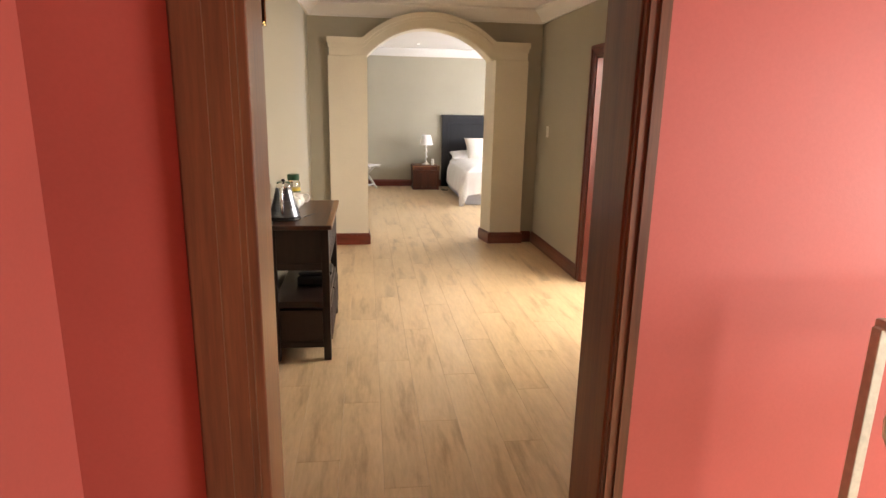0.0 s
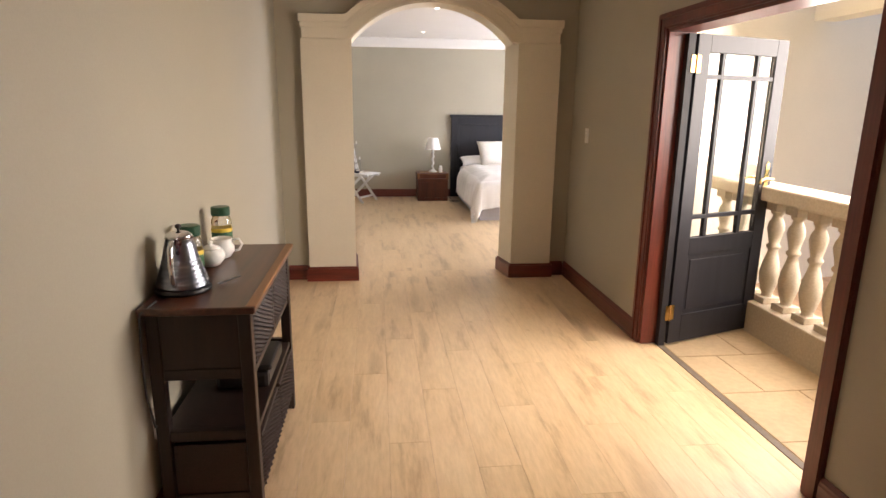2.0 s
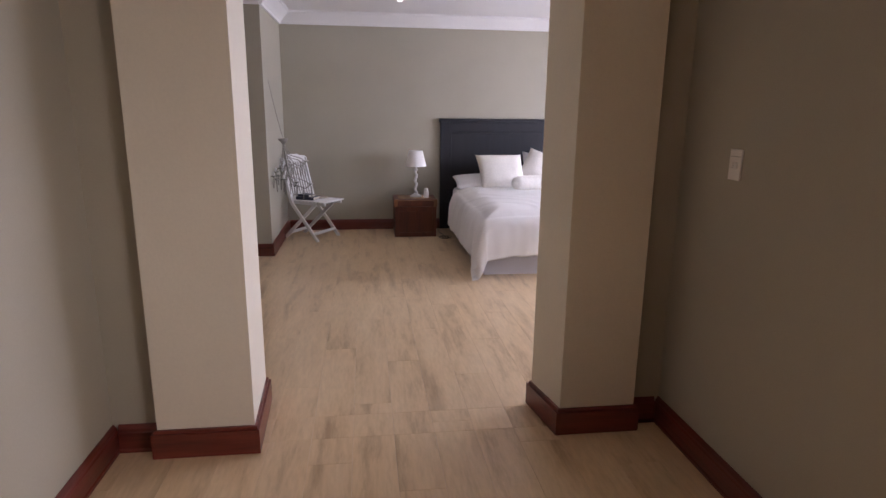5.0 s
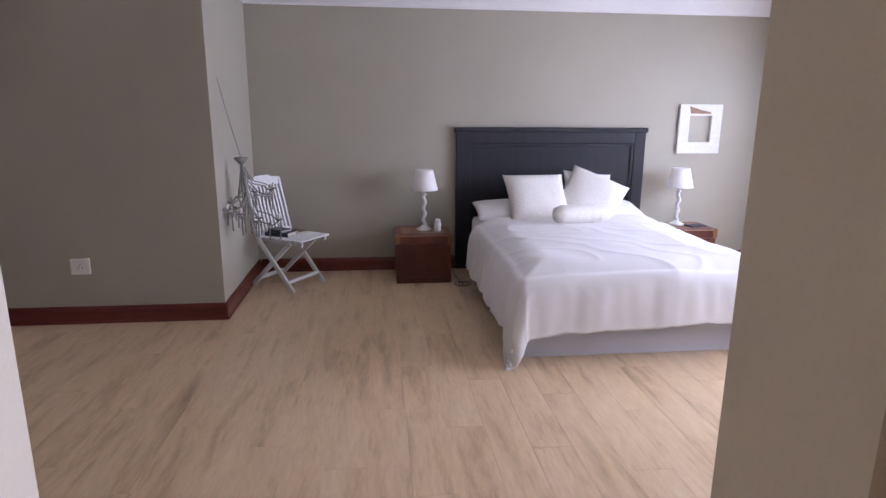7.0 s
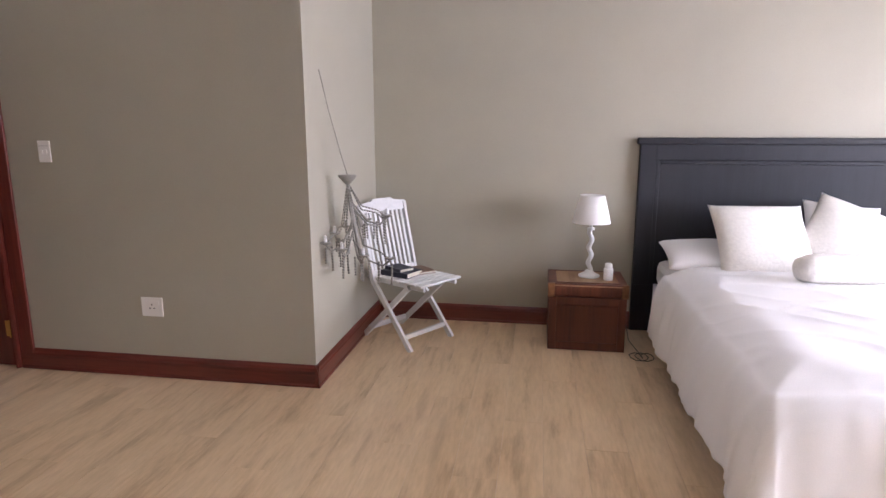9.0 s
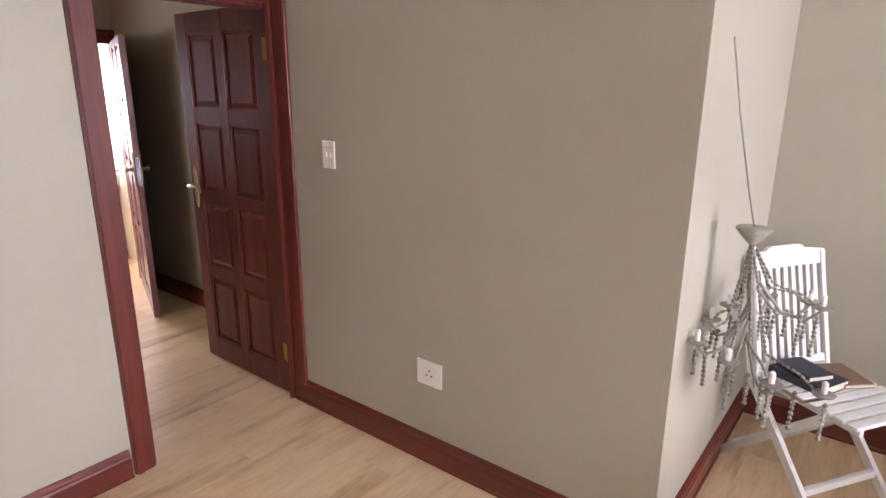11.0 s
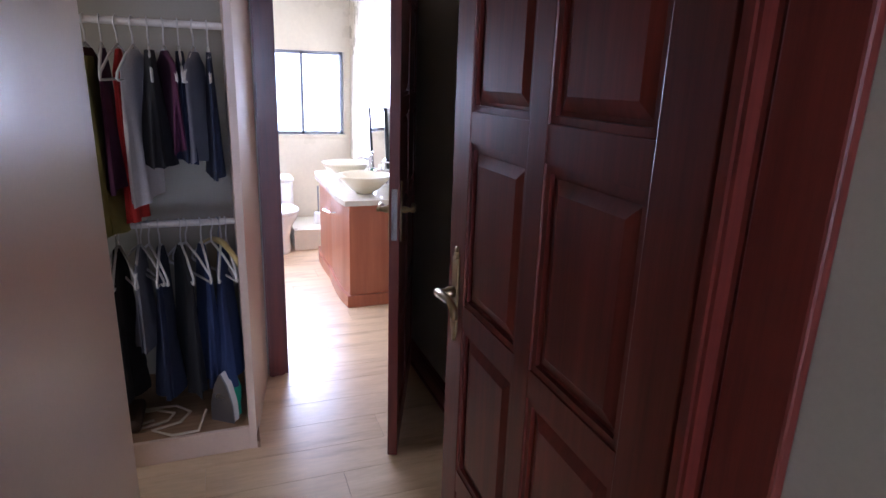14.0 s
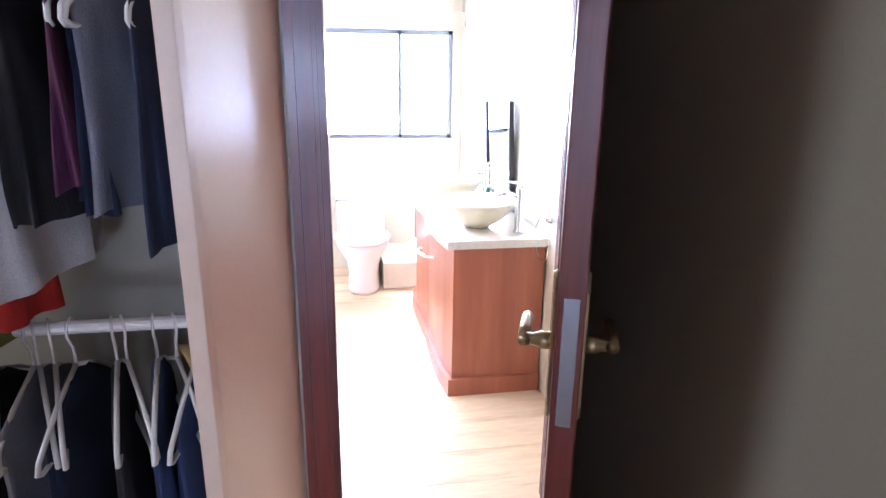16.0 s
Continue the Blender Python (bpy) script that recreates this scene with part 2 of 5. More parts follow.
m, n, l, b = shader("clear_glass", 0.0)
b.inputs["Base Color"].default_value = (0.97, 0.98, 0.97, 1)
b.inputs["Transmission Weight"].default_value, b.inputs["IOR"].default_value = 1.0, 1.45
M["glass"] = m
m, n, l, b = shader("mirror_silver", 0.02, 1.0)
b.inputs["Base Color"].default_value = (0.86, 0.87, 0.87, 1)
M["mirror"] = m
m, n, l, b = shader("lamp_glow", 0.4)
b.inputs["Emission Color"].default_value, b.inputs["Emission Strength"].default_value = (1, 0.93, 0.82, 1), 6.0
M["glow"] = m


# ---- mesh helpers ----
def part(name, bm, mat, parent=None, label="", smooth=False):
    me = bpy.data.meshes.new(name)
    bmesh.ops.recalc_face_normals(bm, faces=bm.faces)
    bm.to_mesh(me)
    bm.free()
    if smooth:
        me.polygons.foreach_set("use_smooth", [True] * len(me.polygons))
    me.materials.append(M[mat] if isinstance(mat, str) else mat)
    ob = new(name, me)
    if parent:
        ob.parent = parent
    if label:
        ob["label"] = label
    return ob


def thing(name, m, label, category, group=""):
    ob = new(name)
    ob.matrix_world = m
    return tagged(ob, label, category, group)


def box(bm, x0, x1, y0, y1, z0, z1, bev=0.0, m=None):
    vs = [bm.verts.new((x, y, z)) for x in (x0, x1) for y in (y0, y1) for z in (z0, z1)]
    fs = [bm.faces.new([vs[i] for i in q]) for q in ((0, 1, 3, 2), (4, 6, 7, 5), (0, 4, 5, 1), (2, 3, 7, 6), (0, 2, 6, 4), (1, 5, 7, 3))]
    if bev:
        es = {e for f in fs for e in f.edges}
        r = bmesh.ops.bevel(bm, geom=list(es), offset=bev, segments=2, affect="EDGES", profile=0.5)
        vs = list({v for f in r["faces"] for v in f.verts})
    if m:
        bmesh.ops.transform(bm, matrix=m, verts=vs)
    return bm


def cube(*a, **k):
    return box(bmesh.new(), *a, **k)


def lathe(profile, seg=24, bm=None, m=None):
    """Turns (radius, height) pairs round z."""
    bm = bm or bmesh.new()
    rings = []
    for r, z in profile:
        rings.append([bm.verts.new((r * math.cos(2 * math.pi * i / seg), r * math.sin(2 * math.pi * i / seg), z)) for i in range(seg)])
    for a, c in zip(rings, rings[1:]):
        for i in range(seg):
            j = (i + 1) % seg
            bm.faces.new((a[i], a[j], c[j], c[i]))
    bm.faces.new(rings[0][::-1])
    bm.faces.new(rings[-1])
    if m:
        bmesh.ops.transform(bm, matrix=m, verts=[v for r in rings for v in r])
    return bm


def tube(points, r=0.004, seg=6, bm=None):
    """A round bar along points."""
    bm = bm or bmesh.new()
    pts = [Vector(p) for p in points]
    rings = []
    for i, p in enumerate(pts):
        d = (pts[min(i + 1, len(pts) - 1)] - pts[max(i - 1, 0)]).normalized()
        a = d.orthogonal().normalized() if i == 0 else (rings_a - d * rings_a.dot(d)).normalized()
        rings_a = a
        c = d.cross(a)
        rr = r[i] if isinstance(r, (list, tuple)) else r
        rings.append([bm.verts.new(p + rr * (math.cos(2 * math.pi * k / seg) * a + math.sin(2 * math.pi * k / seg) * c)) for k in range(seg)])
    for a, c in zip(rings, rings[1:]):
        for k in range(seg):
            j = (k + 1) % seg
            bm.faces.new((a[k], a[j], c[j], c[k]))
    bm.faces.new(rings[0][::-1])
    bm.faces.new(rings[-1])
    return bm


def prism(outline, axis, a, c, bm=None):
    """Pushes a flat outline from a to c along an axis (the outline's pair fills the other two, in order)."""
    bm = bm or bmesh.new()

    def at(p, q):
        t = list(p)
        t.insert(axis, q)
        return bm.verts.new(t)
    f, g = [at(p, a) for p in outline], [at(p, c) for p in outline]
    k = len(f)
    bm.faces.new(f[::-1])
    bm.faces.new(g)
    for i in range(k):
        bm.faces.new((f[i], f[(i + 1) % k], g[(i + 1) % k], g[i]))
    return bm


def strip_solid(lower, upper, axis, a, c, bm=None):
    """A solid band between two lines of equal count, pushed along an axis."""
    bm = bm or bmesh.new()

    def at(p, q):
        t = list(p)
        t.insert(axis, q)
        return bm.verts.new(t)
    L0, U0, L1, U1 = [at(p, a) for p in lower], [at(p, a) for p in upper], [at(p, c) for p in lower], [at(p, c) for p in upper]
    k = len(lower)
    for i in range(k - 1):
        bm.faces.new((L0[i], L0[i + 1], U0[i + 1], U0[i]))
        bm.faces.new((L1[i], U1[i], U1[i + 1], L1[i + 1]))
        bm.faces.new((L0[i], L1[i], L1[i + 1], L0[i + 1]))
        bm.faces.new((U0[i], U0[i + 1], U1[i + 1], U1[i]))
    bm.faces.new((L0[0], U0[0], U1[0], L1[0]))
    bm.faces.new((L0[-1], L1[-1], U1[-1], U0[-1]))
    return bm


def structure(name, bm, mat, label=""):
    return tagged(part(name, bm, mat), label, "", "", "structure")


# ---- the shell ----
CH = 2.60    # hall ceiling
WX0, WX1 = -0.86, 1.70    # hall walls
ARCH_Y = 5.33
BX0, BX1, BY0, BY1 = -2.63, 4.66, 5.54, 10.33    # bedroom
DOOR_H = 2.0

structure("wall_hall_left", cube(WX0 - 0.15, WX0, -0.04, ARCH_Y, 0, CH), "wall")
bm = cube(WX1, WX1 + 0.17, -0.04, 2.05, 0, CH)
box(bm, WX1, WX1 + 0.17, 3.65, ARCH_Y, 0, CH)
box(bm, WX1, WX1 + 0.17, 2.05, 3.65, DOOR_H, CH)
structure("wall_hall_right", bm, "wall")
# entry wall: painted red towards the lobby, sage towards the hall
EX0, EX1 = -0.475, 0.298
for nm, y0, y1, mt in (("wall_entry_lobby_side", -0.22, -0.1, "red"), ("wall_entry_hall_side", -0.1, -0.04, "wall")):
    bm = cube(-2.2, EX0 - 0.03, y0, y1, 0, CH)
    box(bm, EX1 + 0.03, 2.6, y0, y1, 0, CH)
    box(bm, EX0 - 0.03, EX1 + 0.03, y0, y1, DOOR_H + 0.03, CH)
    structure(nm, bm, mt)
structure("wall_lobby_left", cube(-1.07, -0.872, -3.6, -0.22, 0, CH), "red")
# unseen side wall, with an assumed opening behind the lobby lamp
bm = cube(2.45, 2.6, -3.6, -2.2, 0, CH)
box(bm, 2.45, 2.6, -1.0, -0.22, 0, CH)
box(bm, 2.45, 2.6, -2.2, -1.0, 0, 0.9)
box(bm, 2.45, 2.6, -2.2, -1.0, 2.3, CH)
structure("wall_lobby_right", bm, "red")
structure("wall_lobby_back", cube(-1.07, 2.6, -3.75, -3.6, 0, CH), "red")
structure("ceiling_lobby", cube(-1.3, 2.6, -3.75, -0.22, CH, CH + 0.1), "ceil")
structure("ceiling_hall", cube(WX0 - 0.15, WX1 + 0.17, -0.22, ARCH_Y, CH + 0.001, CH + 0.1), "ceil")

# arch wall
AX, AW, AZ, RISE = 0.435, 0.685, 2.06, 0.315
AR = (AW ** 2 + RISE ** 2) / (2 * RISE)
arc = [(AX + AW * (2 * i / 40 - 1), AZ + math.sqrt(AR ** 2 - (AW * (2 * i / 40 - 1)) ** 2) - (AR - RISE)) for i in range(41)]
bm = cube(BX0 - 0.15, -0.275, ARCH_Y, BY0, 0, AZ)
box(bm, BX0 - 0.15, AX - AW, ARCH_Y, BY0, AZ, CH)
box(bm, -0.40, -0.252, BY0, 5.735, AZ, CH)
box(bm, 1.185, BX1, ARCH_Y, BY0, 0, AZ)
box(bm, AX + AW, BX1, ARCH_Y, BY0, AZ, CH)
strip_solid(arc, [(x, CH) for x, z in arc], 1, ARCH_Y, BY0, bm)
structure("wall_arch", bm, "wall")

# bedroom walls
bm = cube(BX0 - 0.13, BX0, BY0, 8.20, 0, CH)
box(bm, BX0 - 0.13, BX0, 8.20, 9.05, DOOR_H - 0.02, CH)
box(bm, BX0 - 0.13, BX0, 9.05, 9.42, 0, CH)
structure("wall_bedroom_left", bm, "wall")
structure("wall_bedroom_alcove", cube(BX0 + 0.001, -0.70, 8.98, BY1, 0, CH), "wall")
structure("wall_bedroom_back", cube(-0.70, BX1, BY1, BY1 + 0.15, 0, CH), "wall")
WY0, WY1, WZ0, WZ1 = 6.5, 9.64, 0.70, 2.08
bm = cube(BX1, BX1 + 0.2, BY0 - 0.4, WY0, 0, CH)
box(bm, BX1, BX1 + 0.2, WY1, BY1 + 0.15, 0, CH)
box(bm, BX1, BX1 + 0.2, WY0, WY1, 0, WZ0)
box(bm, BX1, BX1 + 0.2, WY0, WY1, WZ1, CH)
structure("wall_bedroom_window", bm, "wall")
structure("ceiling_bedroom", cube(BX0 - 0.13, BX1 + 0.2, ARCH_Y + 0.001, BY1 + 0.15, CH, CH + 0.12), "ceil")

# passage, dressing recess and bathroom
PX1 = BX0 - 0.13
structure("wall_passage_right", cube(-5.17, PX1, 9.42, 9.57, 0, CH), "wall")
structure("wall_recess_near", cube(-3.70, PX1, 6.8, 8.20, 0, CH), "beige_board")
# unseen end wall; the window opening is assumed, for the dressing lamp
bm = cube(-5.17, -4.48, 6.65, 6.8, 0, CH)
box(bm, -3.80, -3.70, 6.65, 6.8, 0, CH)
box(bm, -4.48, -3.80, 6.65, 6.8, 0, 1.0)
box(bm, -4.48, -3.80, 6.65, 6.8, 2.0, CH)
structure("wall_recess_end", bm, "wall")
bm = cube(-5.30, -5.17, 6.65, 8.70, 0, CH)
box(bm, -5.30, -5.17, 9.46, 9.9, 0, CH)
box(bm, -5.30, -5.17, 8.70, 9.46, 1.95, CH)
structure("wall_bathroom_door", bm, "wall")
structure("ceiling_passage", cube(-5.17, PX1, 6.65, 9.57, 2.45, 2.55), "ceil")
structure("wall_bathroom_right", cube(-8.1, -5.30, 9.68, 9.85, 0, CH), "tile")
BWY0, BWY1, BWZ0, BWZ1 = 8.45, 9.62, 1.0, 1.78
bm = cube(-8.25, -8.1, 6.9, BWY0, 0, CH)
box(bm, -8.25, -8.1, BWY1, 9.85, 0, CH)
box(bm, -8.25, -8.1, BWY0, BWY1, 0, BWZ0)
box(bm, -8.25, -8.1, BWY0, BWY1, BWZ1, CH)
structure("wall_bathroom_window", bm, "tile")
structure("wall_bathroom_left", cube(-8.25, -5.30, 6.75, 6.9, 0, CH), "tile")
structure("ceiling_bathroom", cube(-8.25, -5.30, 6.75, 9.85, CH, CH + 0.1), "ceil")

structure("floor", cube(-8.3, BX1 + 0.2, -3.75, BY1 + 0.15, -0.15, -0.012), "bare_wood", "pale oak laminate floor on a slab")
floor = bpy.data.objects["floor"]


# cornices
def cornice(name, axis, a, c, wall, side, z=CH, size=0.14):
    prof = [(0, 0), (0, -1), (0.16, -1), (0.2, -0.86), (0.42, -0.62), (0.72, -0.34), (0.86, -0.2), (1, -0.16), (1, 0)]
    prism([(wall + side * p * size, z + q * size - 0.002) for p, q in prof], axis, a, c, bm_c := bmesh.new())
    return structure(name, bm_c, "ceil")


cornice("trim_cornice_back", 0, -0.70, BX1, BY1, -1)
cornice("trim_cornice_alcove_side", 1, 8.98, BY1, -0.70, 1)
cornice("trim_cornice_alcove", 0, BX0, -0.70, 8.98, -1)
cornice("trim_cornice_window", 1, BY0, BY1, BX1, -1)
cornice("trim_cornice_left", 1, BY0, 8.98, BX0, 1)
cornice("trim_cornice_hall_left", 1, -0.04, ARCH_Y, WX0, 1)
cornice("trim_cornice_hall_right", 1, -0.04, ARCH_Y, WX1, -1)
cornice("trim_cornice_hall_arch", 0, WX0, WX1, ARCH_Y, -1)


# skirting boards: a stepped profile with an ogee lip
def skirting(name, axis, a, c, wall, side):
    prof = [(0, 0), (0.026, 0), (0.026, 0.012), (0.020, 0.018), (0.020, 0.092), (0.016, 0.100), (0.015, 0.110), (0.008, 0.122), (0.004, 0.128), (0, 0.128)]
    return structure(name, prism([(wall + side * p, q + 0.001) for p, q in prof], axis, a, c), "mahogany_x" if axis == 0 else "mahogany_y")


skirting("baseboard_hall_left", 1, 0.0, ARCH_Y, WX0, 1)
skirting("baseboard_hall_right_near", 1, 0.0, 1.96, WX1, -1)
skirting("baseboard_hall_right_far", 1, 3.74, ARCH_Y, WX1, -1)
skirting("baseboard_alcove", 0, BX0 + 0.03, -0.68, 8.98, -1)
skirting("baseboard_alcove_side", 1, 8.954, BY1, -0.70, 1)
skirting("baseboard_back", 0, -0.674, BX1, BY1, -1)
skirting("baseboard_window", 1, BY0, BY1 - 0.026, BX1, -1)
skirting("baseboard_left", 1, BY0, 8.10, BX0, 1)
skirting("baseboard_passage", 0, -5.15, PX1, 9.42, -1)
skirting("baseboard_arch_left", 0, WX0 + 0.026, -0.67, ARCH_Y, -1)
skirting("baseboard_arch_right", 0, 1.555, WX1 - 0.026, ARCH_Y, -1)

# cream piers with a moulded arch over them
PY = 5.26
# the jambs splay: the opening is wider towards the hall
for nm, x0, x1, jx, jy, back in (("pier_left", -0.65, -0.237, -0.262, 5.735, -0.40), ("pier_right", 1.535, 1.168, 1.112, BY0 + 0.012, 1.19)):
    sg = 1 if nm == "pier_left" else -1
    structure("wall_" + nm, prism([(x0, PY), (x1, PY), (jx, jy), (back, jy), (back, ARCH_Y + 0.001), (x0, ARCH_Y + 0.001)], 2, 0, AZ), "cream", "cream plastered pier of the archway")
    bm = bmesh.new()
    for d, z0, z1 in ((0.022, 0.001, 0.115), (0.012, 0.115, 0.130)):
        prism([(x0 - sg * d, ARCH_Y), (x0 - sg * d, PY - d), (x1 + sg * d, PY - d), (jx + sg * d, jy + d), (back, jy + d), (back, jy), (jx, jy), (x1, PY), (x0, PY), (x0, ARCH_Y)], 2, z0, z1, bm)
    structure("baseboard_" + nm, bm, "mahogany_x")


def arch_line(lift, x_end_l, x_end_r, z_flat):
    """The moulding's line: flat over the piers, then round the arch, concentric with it."""
    pts = []
    for i in range(97):
        x = x_end_l + (x_end_r - x_end_l) * i / 96
        q = (AR + lift) ** 2 - (x - AX) ** 2
        z = AZ - (AR - RISE) + math.sqrt(q) if q > 0 else 0
        pts.append((x, max(z, z_flat)))
    return pts


PL0, PR0 = -0.65, 1.535
for k, (lift0, lift1, flat0, flat1, proud, ext) in enumerate(((0.0, 0.075, AZ + 0.002, AZ + 0.085, 0.012, -0.015), (0.075, 0.105, AZ + 0.085, AZ + 0.125, 0.026, -0.005), (0.105, 0.150, AZ + 0.125, AZ + 0.185, 0.045, 0.006))):
    lo = arch_line(lift0, PL0 - ext, PR0 + ext, flat0)
    hi = arch_line(lift1, PL0 - ext, PR0 + ext, flat1)
    structure("trim_arch_moulding_%d" % (k + 1), strip_solid(lo, hi, 1, PY - proud, ARCH_Y + 0.002), "cream")
structure("trim_arch_soffit", strip_solid([(x, z - 0.010) for x, z in arc], [(x, z + 0.004) for x, z in arc], 1, PY + 0.01, BY0 + 0.01), "cream")


# ---- doors ----
def casing(name, along, a, c, h, face, side, w=0.09, mat="mahogany", w2=None):
    """Moulded trim round an opening, on one face of a wall."""
    bm = bmesh.new()
    w3 = w2 or w
    for lay, (off, t) in enumerate(((0.0, 0.014), (0.012, 0.020), (0.055, 0.027))):
        off2, e = off * w3 / w, 0.004 * lay
        d0, d1 = sorted((face, face + side * t))
        pieces = ((a - w + e, a - off, 0.001 + lay * 0.0004, h + w - e), (c + off2, c + w3 - e, 0.001 + lay * 0.0004, h + w - e), (a - off, c + off2, h + off, h + w - e))
        for p0, p1, z0, z1 in pieces:
            if along == 1:
                box(bm, d0, d1, p0, p1, z0, z1)
            else:
                box(bm, p0, p1, d0, d1, z0, z1)
    return structure(name, bm, mat)


def lining(name, along, a, c, h, w0, w1, mat="mahogany", t=0.03):
    bm = bmesh.new()
    for p0, p1, z0, z1 in ((a, a + t, 0.001, h), (c - t, c, 0.001, h), (a + t, c - t, h - t, h)):
        if along == 1:
            box(bm, w0, w1, p0, p1, z0, z1, 0.003)
        else:
            box(bm, p0, p1, w0, w1, z0, z1, 0.003)
    return structure(name, bm, mat)


lining("door_frame_entry", 0, EX0 - 0.03, EX1 + 0.03, DOOR_H + 0.03, -0.222, -0.038, "oak_frame")
casing("trim_entry_lobby", 0, EX0 - 0.02, EX1 + 0.005, DOOR_H + 0.02, -0.22, -1, 0.118, "oak_frame", 0.055)
casing("trim_entry_hall", 0, EX0 - 0.02, EX1 + 0.02, DOOR_H + 0.02, -0.04, 1)
lining("door_frame_balcony", 1, 2.04, 3.66, DOOR_H + 0.01, WX1 - 0.002, WX1 + 0.172)
casing("trim_balcony", 1, 2.05, 3.65, DOOR_H, WX1, -1)
lining("door_frame_passage", 1, 8.18, 9.06, DOOR_H - 0.01, BX0 - 0.132, BX0 - 0.001)
casing("trim_passage", 1, 8.20, 8.942, DOOR_H - 0.02, BX0, 1, 0.09, "mahogany", 0.036)
structure("trim_passage_corner", cube(BX0 + 0.03, BX0 + 0.115, 8.962, 8.979, 0.0, DOOR_H + 0.06, 0.004), "mahogany")
lining("door_frame_bathroom", 1, 8.70, 9.46, 1.95, -5.302, -5.168)
casing("trim_bathroom", 1, 8.71, 9.42, 1.94, -5.17, 1, 0.08)


def lever(parent, x, z, side, face, mat="brass", flip=1):
    """A long back plate with scrolled ends, a turned rose and a curved lever."""
    bm = bmesh.new()
    y0, y1 = sorted((face, face + side * 0.006))
    box(bm, x - 0.018, x + 0.018, y0, y1, z - 0.10, z + 0.085, 0.002)
    for zz, r in ((z + 0.090, 0.015), (z + 0.105, 0.009), (z - 0.105, 0.015), (z - 0.120, 0.009)):
        lathe([(r * 0.9, 0), (r, 0.003), (r * 0.6, 0.007)], 12, bm, Matrix.Translation((x, face, zz)) @ pose(0, 0, 0, -90 * side))
    plate = part("back_plate", bm, mat, parent, "brass back plate")
    bm = lathe([(0.014, 0), (0.014, 0.02), (0.010, 0.03), (0.010, 0.045)], 14, None, Matrix.Translation((x, face, z)) @ pose(0, 0, 0, -90 * side))
    y = face + side * 0.045
    tube([(x - 0.01 * flip, y, z), (x + 0.03 * flip, y, z + 0.004), (x + 0.07 * flip, y, z + 0.006), (x + 0.10 * flip, y, z - 0.004), (x + 0.108 * flip, y, z - 0.02), (x + 0.098 * flip, y, z - 0.028)],
         [0.010, 0.010, 0.009, 0.010, 0.009, 0.006], 8, bm)
    part("lever", bm, mat, plate, "", True)


def hinges(parent, zs, face, side, mat="brass"):
    for z in zs:
        bm = cube(-0.004, 0.030, min(face, face + side * 0.003), max(face, face + side * 0.003), z - 0.05, z + 0.05)
        box(bm, -0.045, -0.004, min(face, face + side * 0.003), max(face, face + side * 0.003), z - 0.05, z + 0.05)
        lathe([(0.007, z - 0.055), (0.007, z + 0.055)], 10, bm, Matrix.Translation((-0.004, face + side * 0.004, 0)))
        part("hinge", bm, mat, parent, "brass hinge")


def panel_door(name, m, label, width=0.80, h=1.98, mat="mahogany", rows=((0.13, 0.53), (0.59, 0.985), (1.04, 1.42), (1.485, 1.88)), flip=-1):
    """A leaf of raised panels, hinged at its own origin and running along +x."""
    d = tagged(new(name), label, "door")
    d.matrix_world = m
    st, mu, T = 0.10, 0.065, 0.020
    bm = bmesh.new()
    cx = width / 2
    for x0, x1 in ((0, st), (width - st, width), (cx - mu / 2, cx + mu / 2)):
        box(bm, x0, x1, -T, T, 0, h, 0.003)
    edges = [0.0] + [v for r in rows for v in r] + [h]
    for i in range(0, len(edges), 2):
        for x0, x1 in ((st, cx - mu / 2), (cx + mu / 2, width - st)):
            box(bm, x0, x1, -T + 0.001, T - 0.001, edges[i], edges[i + 1])
    part("leaf_frame", bm, mat, d)
    for z0, z1 in rows:
        for x0, x1 in ((st, cx - mu / 2), (cx + mu / 2, width - st)):
            bm = cube(x0, x1, -0.006, 0.006, z0, z1)
            for s in (-1, 1):
                a = [bm.verts.new((x, s * y, z)) for y, k in ((0.007, 0.022), (0.016, 0.045)) for x, z in ((x0 + k, z0 + k), (x1 - k, z0 + k), (x1 - k, z1 - k), (x0 + k, z1 - k))]
                for i in range(4):
                    j = (i + 1) % 4
                    bm.faces.new((a[i], a[j], a[4 + j], a[4 + i]))
                bm.faces.new(a[4:])
                for q0, q1, w0, w1 in ((x0, x1, z0, z0 + 0.014), (x0, x1, z1 - 0.014, z1), (x0, x0 + 0.014, z0, z1), (x1 - 0.014, x1, z0, z1)):
                    box(bm, q0, q1, min(s * 0.006, s * 0.015), max(s * 0.006, s * 0.015), w0, w1)
            part("panel", bm, mat, d)
    for s in (-1, 1):
        lever(d, width - 0.055, 1.06, s, s * T, "brass_worn", flip)
    part("lock_plate", cube(width, width + 0.002, -0.011, 0.011, 0.95, 1.15), "steel", d, "steel lock plate with screws")
    return d


def at_hinge(x, y, x2, y2):
    return pose(x, y, 0.008, 0, 0, math.degrees(math.atan2(y2 - y, x2 - x)))


d = panel_door("entry_door", at_hinge(-0.515, 0.07, -0.80, 0.85), "open mahogany eight-panel door with a polished brass lever", 0.82)
hinges(d, (0.24, 1.78), -0.02, -1)
d = panel_door("passage_door", at_hinge(-2.662, 8.988, -3.457, 8.996), "open red-brown mahogany eight-panel door with brass lever and hinges", 0.80)
hinges(d, (0.24, 1.78), 0.02, 1)
d = panel_door("bathroom_door", at_hinge(-5.165, 9.405, -4.285, 9.066), "dark mahogany panel door standing open into the dressing passage", 0.945, 1.92)

